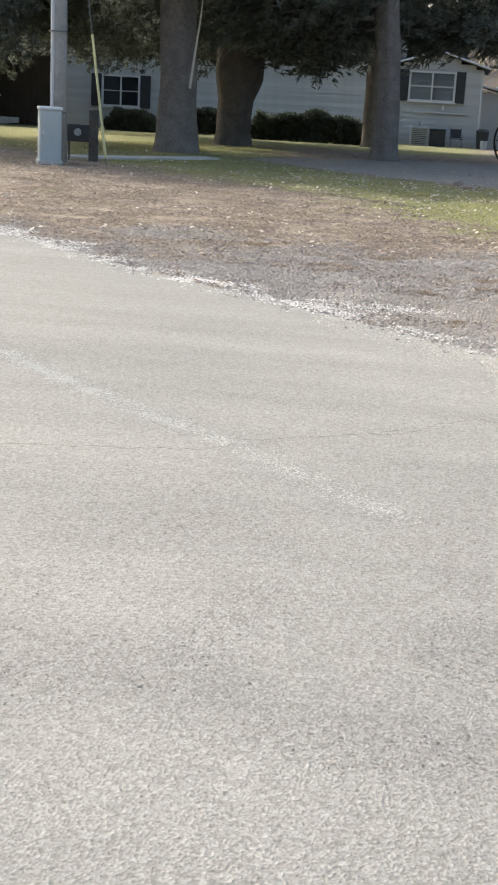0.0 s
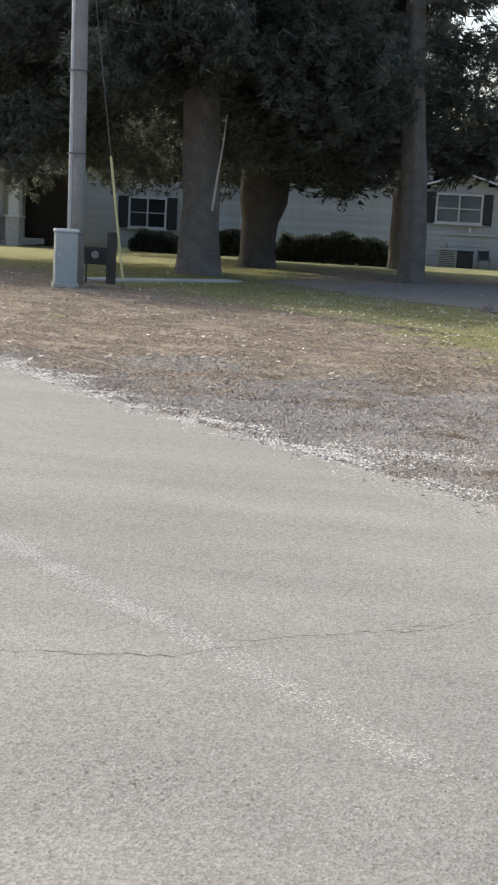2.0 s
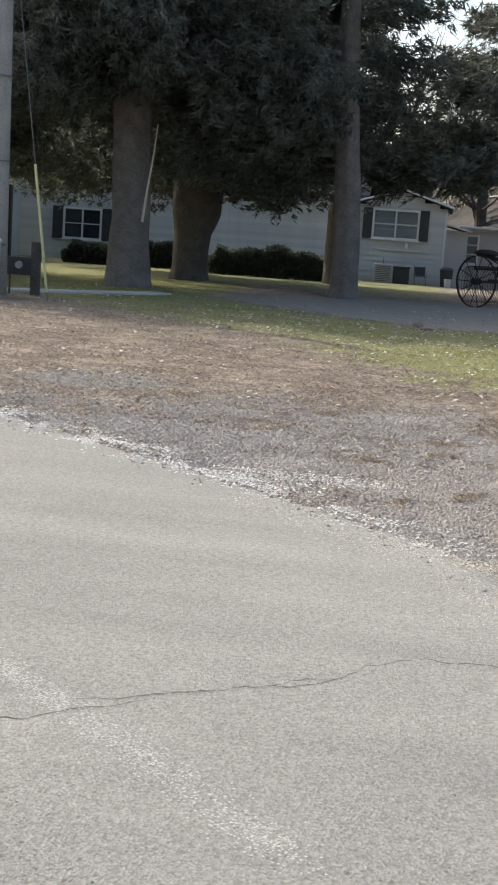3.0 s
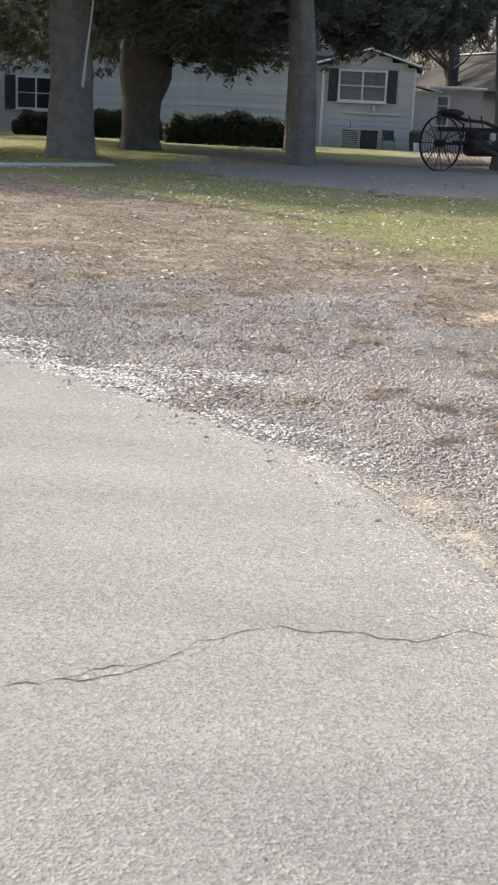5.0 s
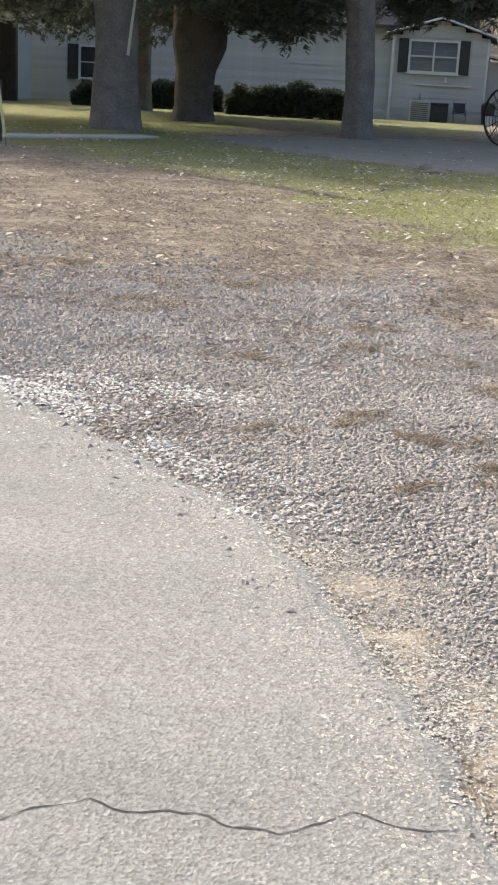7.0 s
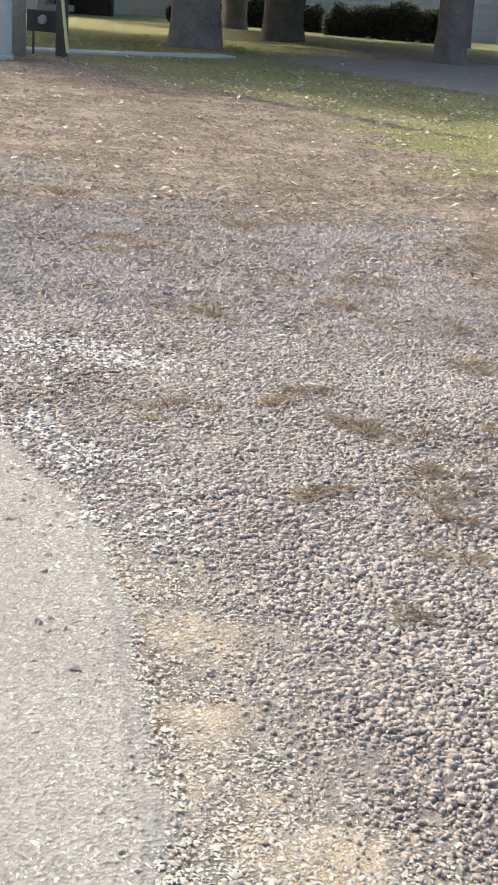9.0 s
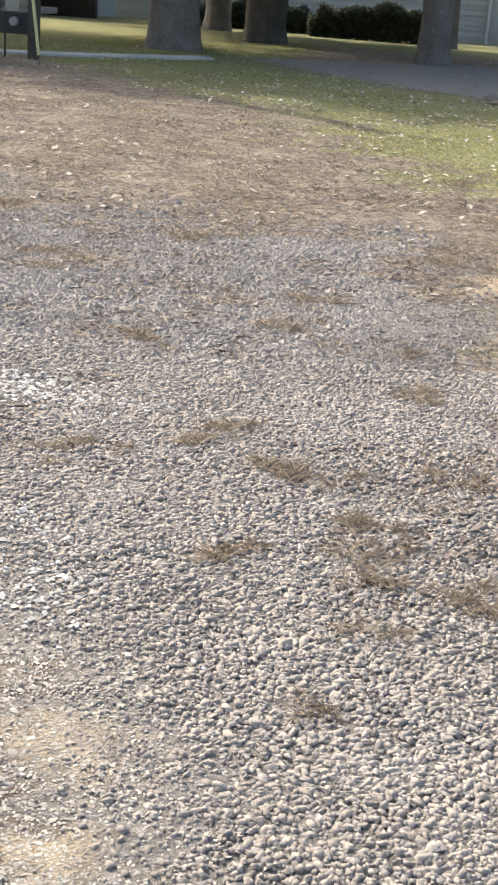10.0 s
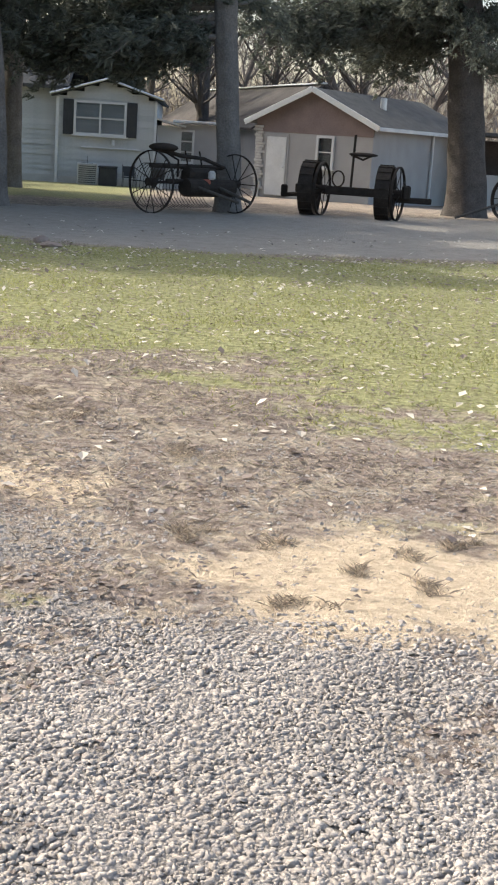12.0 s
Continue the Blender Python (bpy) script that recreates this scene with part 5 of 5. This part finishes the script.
def lawn_chair(x, y, turn):
    t = thing("lawn_chair", (x, y, -0.5), turn)
    for sx in (-0.25, 0.25):
        part("leg", tube(bmesh.new(), [(sx, -0.25, 0), (sx, -0.25, 0.6), (sx, 0.2, 0.6)], (0.016,) * 3, 6), M_WIRE, t)
        part("leg", tube(bmesh.new(), [(sx, 0.28, 0), (sx, 0.2, 0.42), (sx, 0.33, 0.9)], (0.016,) * 3, 6), M_WIRE, t)
    part("seat", box((0, -0.02, 0.41), (0.5, 0.46, 0.03), bevel=0.008), M_SHUTTER_ROOM, t)
    part("backrest", box((0, 0.28, 0.68), (0.5, 0.03, 0.4), Matrix.Rotation(radians(-8), 4, "X"), 0.008), M_SHUTTER_ROOM, t)
    return tagged(t, "dark metal lawn chair beside the house", "chair")


def trash_can():
    t = thing("trash_can", (0.42, 60.0, -0.5))
    part("body", rod((0, 0, 0), (0, 0, 0.8), 0.24, 14, 0.3), M_BLACK, t)
    part("lid", rod((0, 0, 0.8), (0, 0, 0.9), 0.33, 14, 0.2), M_BLACK, t)
    return tagged(t, "round black trash can at the house corner", "trash can")


def bucket():
    t = thing("bucket", (0.5, 59.3, -0.485))
    part("pail", rod((0, 0, 0), (0, 0, 0.38), 0.14, 12, 0.17), M_TRIM, t)
    part("rim", ring(bmesh.new(), (0, 0, 0), 0.18, 0.03, 0.02), M_TRIM, t).matrix_local = pose(0, 0, 0.37, 0, 90, 0)
    return tagged(t, "white plastic bucket on the ground", "bucket")


ac_unit(), storage_bin(), lawn_chair(-0.75, 60.0, 8), trash_can(), bucket()


# ---------- pole and fixtures ----------
def utility_pole():
    t = thing("utility_pole", (-8.52, 24.85, 0))
    part("shaft", tube(bmesh.new(), [(0, 0, -0.2), (-0.02, 0, 2.2), (-0.05, 0, 5.4), (-0.08, 0, 8.1)], (0.165, 0.15, 0.135, 0.105), 16), M_POLE, t, smooth=True)
    part("conduit", tube(bmesh.new(), [(-0.13, -0.12, -0.1), (-0.14, -0.1, 2.4), (-0.17, -0.1, 5.4), (-0.19, -0.08, 7.4)], (0.045, 0.045, 0.04, 0.04), 8), M_CONDUIT, t, "pale grey conduit")
    for z in (1.0, 2.6, 4.2, 5.8):
        part("strap", ring(bmesh.new(), (0, 0, 0), 0.19, 0.03, 0.03), M_WIRE, t).matrix_local = pose(-0.05, -0.03, z, 0, 90, 0)
    return tagged(t, "weathered grey wooden utility pole with conduit", "utility pole")


def cable_box():
    t = thing("cable_cabinet", (-8.5, 24.1, 0), 24)
    part("body", box((0, 0, 0.53), (0.44, 0.4, 1.06), bevel=0.02), M_BOX, t)
    part("lid", box((0, 0, 1.09), (0.48, 0.44, 0.07), bevel=0.02), M_BOXTOP, t, "pale sheet-metal lid")
    part("door", box((-0.01, -0.205, 0.52), (0.36, 0.015, 0.9), bevel=0.005), M_BOX, t)
    part("latch", box((-0.15, -0.225, 0.62), (0.04, 0.03, 0.05), bevel=0.006), M_BOXTOP, t)
    part("base", box((0, 0, 0.03), (0.5, 0.46, 0.08), bevel=0.01), M_CONC, t)
    return tagged(t, "grey-green metal cable cabinet beside a pole", "cabinet")


def meter_stand():
    t = thing("meter_stand", (-8.1, 25.5, 0))
    part("post", box((0.12, 0, 0.5), (0.17, 0.17, 1.15), bevel=0.015), M_POST, t)
    part("thin_post", rod((-0.42, 0.02, -0.05), (-0.42, 0.02, 0.62), 0.022, 6), M_POST, t)
    part("panel", box((-0.2, -0.02, 0.58), (0.62, 0.12, 0.36), bevel=0.01), M_SHUTTER_ROOM, t)
    part("cover", rod((-0.2, -0.15, 0.6), (-0.2, -0.08, 0.6), 0.07, 14, 0.08), M_UNIT, t, "pale round cover")
    return tagged(t, "dark wooden post with a small equipment panel", "post")


def guy_wire():
    t = thing("guy_wire", (0, 0, 0))
    a, b = Vector((-7.38, 24.4, 0)), Vector((-8.6, 24.85, 7.9))
    part("cable", rod(a - (b - a) * 0.01, b, 0.008, 6), M_WIRE, t)
    part("guard", rod(a + (b - a) * 0.02, a + (b - a) * 0.325, 0.026, 8), M_YELLOW, t, "faded yellow plastic guard")
    return tagged(t, "slanting steel guy wire with yellow guard", "guy wire")


utility_pole(), cable_box(), meter_stand(), guy_wire()
for a, b in (((-9.2, 26.3), (-7.6, 27.6)), ((-7.55, 27.65), (-6.1, 29.4))):
    d = Vector((b[0] - a[0], b[1] - a[1], 0))
    s = part("stepping_slab", box((0, 0, 0.0), (d.length - 0.05, 0.55, 0.06), bevel=0.01), M_CONC)
    s.matrix_world = pose((a[0] + b[0]) / 2, (a[1] + b[1]) / 2, 0.015, 0, 0, math.degrees(math.atan2(d.y, d.x)))
    tagged(s, "pale concrete slab set in the grass", "paving slab", "concrete walk")


# ---------- old farm machinery ----------
def spoked_wheel(parent, c, radius, width, turn, spokes, hub=0.09):
    """A steel wheel on an axle along local x: rim, hub, spokes."""
    w = part("wheel", ring(bmesh.new(), c, radius, width, 0.025, turn), M_IRON, parent)
    m = Matrix.Translation(c) @ Matrix.Rotation(radians(turn), 4, "Z")
    part("hub", tube(bmesh.new(), [m @ Vector((-0.12, 0, 0)), m @ Vector((0.12, 0, 0))], (hub, hub), 10), M_IRON, w)
    for k in range(spokes):
        a = 2 * math.pi * k / spokes
        o = 0.07 if k % 2 else -0.07
        part("spoke", tube(bmesh.new(), [m @ Vector((o, math.cos(a) * hub * 0.8, math.sin(a) * hub * 0.8)), m @ Vector((o * 0.3, math.cos(a) * (radius - 0.02), math.sin(a) * (radius - 0.02)))], (0.011, 0.011), 5), M_IRON, w)
    return w


def dump_rake():
    t = thing("hay_rake", (1.02, 34.2, 0))
    turn = 47
    ax = Vector((math.cos(radians(turn)), math.sin(radians(turn)), 0))
    fw = Vector((ax.y, -ax.x, 0))
    r, L = 0.67, 2.7
    spoked_wheel(t, Vector((0, 0, r)), r, 0.05, turn, 14)
    spoked_wheel(t, ax * L + Vector((0, 0, r)), r, 0.05, turn, 14)
    part("axle", rod(Vector((0, 0, r)) - ax * 0.15, ax * (L + 0.15) + Vector((0, 0, r)), 0.035), M_IRON, t)
    part("rear_beam", rod(ax * 0.2 - fw * 0.25 + Vector((0, 0, 1.0)), ax * (L - 0.2) - fw * 0.25 + Vector((0, 0, 1.0)), 0.045), M_IRON, t)
    part("front_beam", rod(ax * 0.25 + fw * 0.2 + Vector((0, 0, 0.72)), ax * (L - 0.25) + fw * 0.2 + Vector((0, 0, 0.72)), 0.035), M_IRON, t)
    for k in range(22):
        o = ax * (0.25 + (L - 0.5) * k / 21)
        pts = []
        for j in range(8):
            a = radians(100 - j * 27)
            pts.append(o - fw * (0.3 + 0.42 * math.cos(a) + 0.1) + Vector((0, 0, 0.58 + 0.48 * math.sin(a))))
        part("tine", tube(bmesh.new(), pts, [0.009] * 8, 4), M_IRON, t)
    for s in (0.35, 0.65):
        part("shaft", rod(ax * L * s + Vector((0, 0, 0.7)), ax * L * (0.5 + (s - 0.5) * 0.5) + fw * 1.5 + Vector((0, 0, 0.35)), 0.035), M_POST, t)
    part("seat_spring", tube(bmesh.new(), [ax * 0.8 + Vector((0, 0, 0.8)), ax * 0.7 + fw * 0.1 + Vector((0, 0, 1.15)), ax * 0.5 - fw * 0.1 + Vector((0, 0, 1.3))], (0.03, 0.025, 0.025), 6), M_IRON, t)
    st = bmesh.new()
    bmesh.ops.create_uvsphere(st, u_segments=14, v_segments=8, radius=0.33, matrix=Matrix.Translation(ax * 0.45 - fw * 0.12 + Vector((0, 0, 1.4))) @ Matrix.Diagonal((1, 0.85, 0.3, 1)))
    part("seat", st, M_IRON, t, smooth=True)
    for s in (0.45, 0.62):
        part("lever", rod(ax * L * s + Vector((0, 0, 0.7)), ax * L * s - fw * 0.2 + Vector((0, 0, 1.35)), 0.018), M_IRON, t)
    m = Matrix.Translation(ax * 1.5 + Vector((0, 0, 0.78))) @ Matrix.Rotation(radians(turn), 4, "Z")
    part("gear_case", box((0, 0, 0), (0.9, 0.42, 0.42), m, 0.08), M_IRON, t)
    part("feed_drum", tube(bmesh.new(), [m @ Vector((-0.75, -0.28, -0.2)), m @ Vector((0.75, -0.28, -0.2))], (0.2, 0.2), 14), M_IRON, t)
    part("spring_beam", tube(bmesh.new(), [ax * 0.35 - fw * 0.1 + Vector((0, 0, 1.34)), ax * 0.9 + Vector((0, 0, 1.24)), ax * 1.6 + Vector((0, 0, 1.2)), ax * 2.3 + Vector((0, 0, 1.02))], (0.05, 0.05, 0.045, 0.04), 6), M_IRON, t)
    part("pale_casting", box(ax * 1.45 + fw * 0.42 + Vector((0, 0, 0.86)), (0.16, 0.1, 0.2), None, 0.04), M_STONEWALL, t, "pale weathered casting")
    part("red_lever_box", box(ax * 1.35 + fw * 0.35 + Vector((0, 0, 0.62)), (0.2, 0.16, 0.3), None, 0.03), M_RED, t, "faded red casting")
    return tagged(t, "rusty antique horse-drawn hay rake by a pine", "farm implement")


def wheel_cart():
    t = thing("antique_implement", (4.74, 37.9, 0))
    turn = -17
    ax = Vector((math.cos(radians(turn)), math.sin(radians(turn)), 0))
    fw = Vector((ax.y, -ax.x, 0))
    r = 0.64
    for d in (0.0, 1.85):
        spoked_wheel(t, ax * d + Vector((0, 0, r)), r, 0.34, turn, 12, 0.11)
        spoked_wheel(t, ax * (d + 0.3) + Vector((0, 0, r)), r, 0.06, turn - 6, 12, 0.1)
        for k in range(18):
            a = 2 * math.pi * k / 18
            m = Matrix.Translation(ax * d + Vector((0, 0, r))) @ Matrix.Rotation(radians(turn), 4, "Z")
            part("lug", box((0, 0, 0), (0.34, 0.025, 0.03), m @ Matrix.Rotation(a, 4, "X") @ Matrix.Translation((0, 0, r + 0.008)), 0), M_IRON, t)
    part("axle", rod(Vector((0, 0, r)) - ax * 0.35, ax * 2.4 + Vector((0, 0, r)), 0.05), M_IRON, t)
    part("frame", box((0, 0, 0), (2.6, 0.16, 0.2), Matrix.Translation(ax * 0.95 + Vector((0, 0, 0.62))) @ Matrix.Rotation(radians(turn), 4, "Z"), 0.02), M_IRON, t)
    part("drawbar", rod(ax * 0.0 - fw * 0.1 + Vector((0, 0, 0.5)), -ax * 0.75 - fw * 0.3 + Vector((0, 0, 0.42)), 0.05), M_IRON, t)
    part("hitch", box(-ax * 0.7 - fw * 0.28 + Vector((0, 0, 0.52)), (0.16, 0.14, 0.3), None, 0.03), M_IRON, t)
    part("mast", rod(ax * 1.0 + Vector((0, 0, 0.6)), ax * 1.03 + Vector((0, 0, 1.95)), 0.03), M_IRON, t)
    part("arm", tube(bmesh.new(), [ax * 0.95 + Vector((0, 0, 1.48)), ax * 1.25 + Vector((0, 0, 1.38)), ax * 1.5 + Vector((0, 0, 1.5))], (0.03, 0.03, 0.02), 6), M_IRON, t)
    st = bmesh.new()
    bmesh.ops.create_uvsphere(st, u_segments=14, v_segments=8, radius=0.24, matrix=Matrix.Translation(ax * 1.25 + Vector((0, 0, 1.5))) @ Matrix.Diagonal((1.5, 0.7, 0.22, 1)))
    part("seat", st, M_IRON, t, smooth=True)
    part("hand_wheel", ring(bmesh.new(), ax * 0.7 + fw * 0.1 + Vector((0, 0, 0.9)), 0.2, 0.03, 0.03, turn + 60), M_IRON, t)
    part("tool_bar", box((0, 0, 0), (0.9, 0.12, 0.14), Matrix.Translation(ax * 2.5 - fw * 0.15 + Vector((0, 0, 0.5))) @ Matrix.Rotation(radians(turn + 15), 4, "Z"), 0.02), M_IRON, t)
    part("casting", box(ax * 2.35 + Vector((0, 0, 0.68)), (0.2, 0.2, 0.34), None, 0.04), M_IRON, t)
    return tagged(t, "dark iron antique implement on wide lugged wheels", "farm implement")


dump_rake(), wheel_cart()


def loose_wheel():
    t = thing("iron_wheel", (10.35, 41.0, -0.02))
    spoked_wheel(t, Vector((0, 0, 0.58)), 0.58, 0.12, 35, 12)
    part("axle", rod((-0.3, -0.25, 0.58), (0.9, 0.6, 0.58), 0.04), M_IRON, t)
    part("tongue", rod((-0.1, -0.1, 0.5), (-1.5, -0.6, 0.04), 0.035), M_POST, t)
    return tagged(t, "old spoked iron wheel with a wooden tongue", "wheel")


loose_wheel()


def rock(name, at, s, seed, mat=None):
    rng = random.Random(seed)
    bm = bmesh.new()
    bmesh.ops.create_icosphere(bm, subdivisions=2, radius=1)
    for v in bm.verts:
        v.co *= 1 + 0.3 * noise.noise(v.co * 1.7 + Vector((seed, 0, 0)))
        v.co = Vector((v.co.x * s[0], v.co.y * s[1], max(v.co.z, -0.4) * s[2]))
    ob = part(name, bm, mat or M_POST)
    ob.matrix_world = pose(*at, 0, 0, rng.uniform(0, 360))
    return tagged(ob, "clump of dark leaves and soil on the drive edge", "clump")


rock("soil_clump", (-0.25, 25.1, 0.03), (0.13, 0.1, 0.08), 1, M_BROWN)
rock("soil_clump", (-0.05, 24.6, 0.02), (0.18, 0.12, 0.05), 2, M_BROWN)
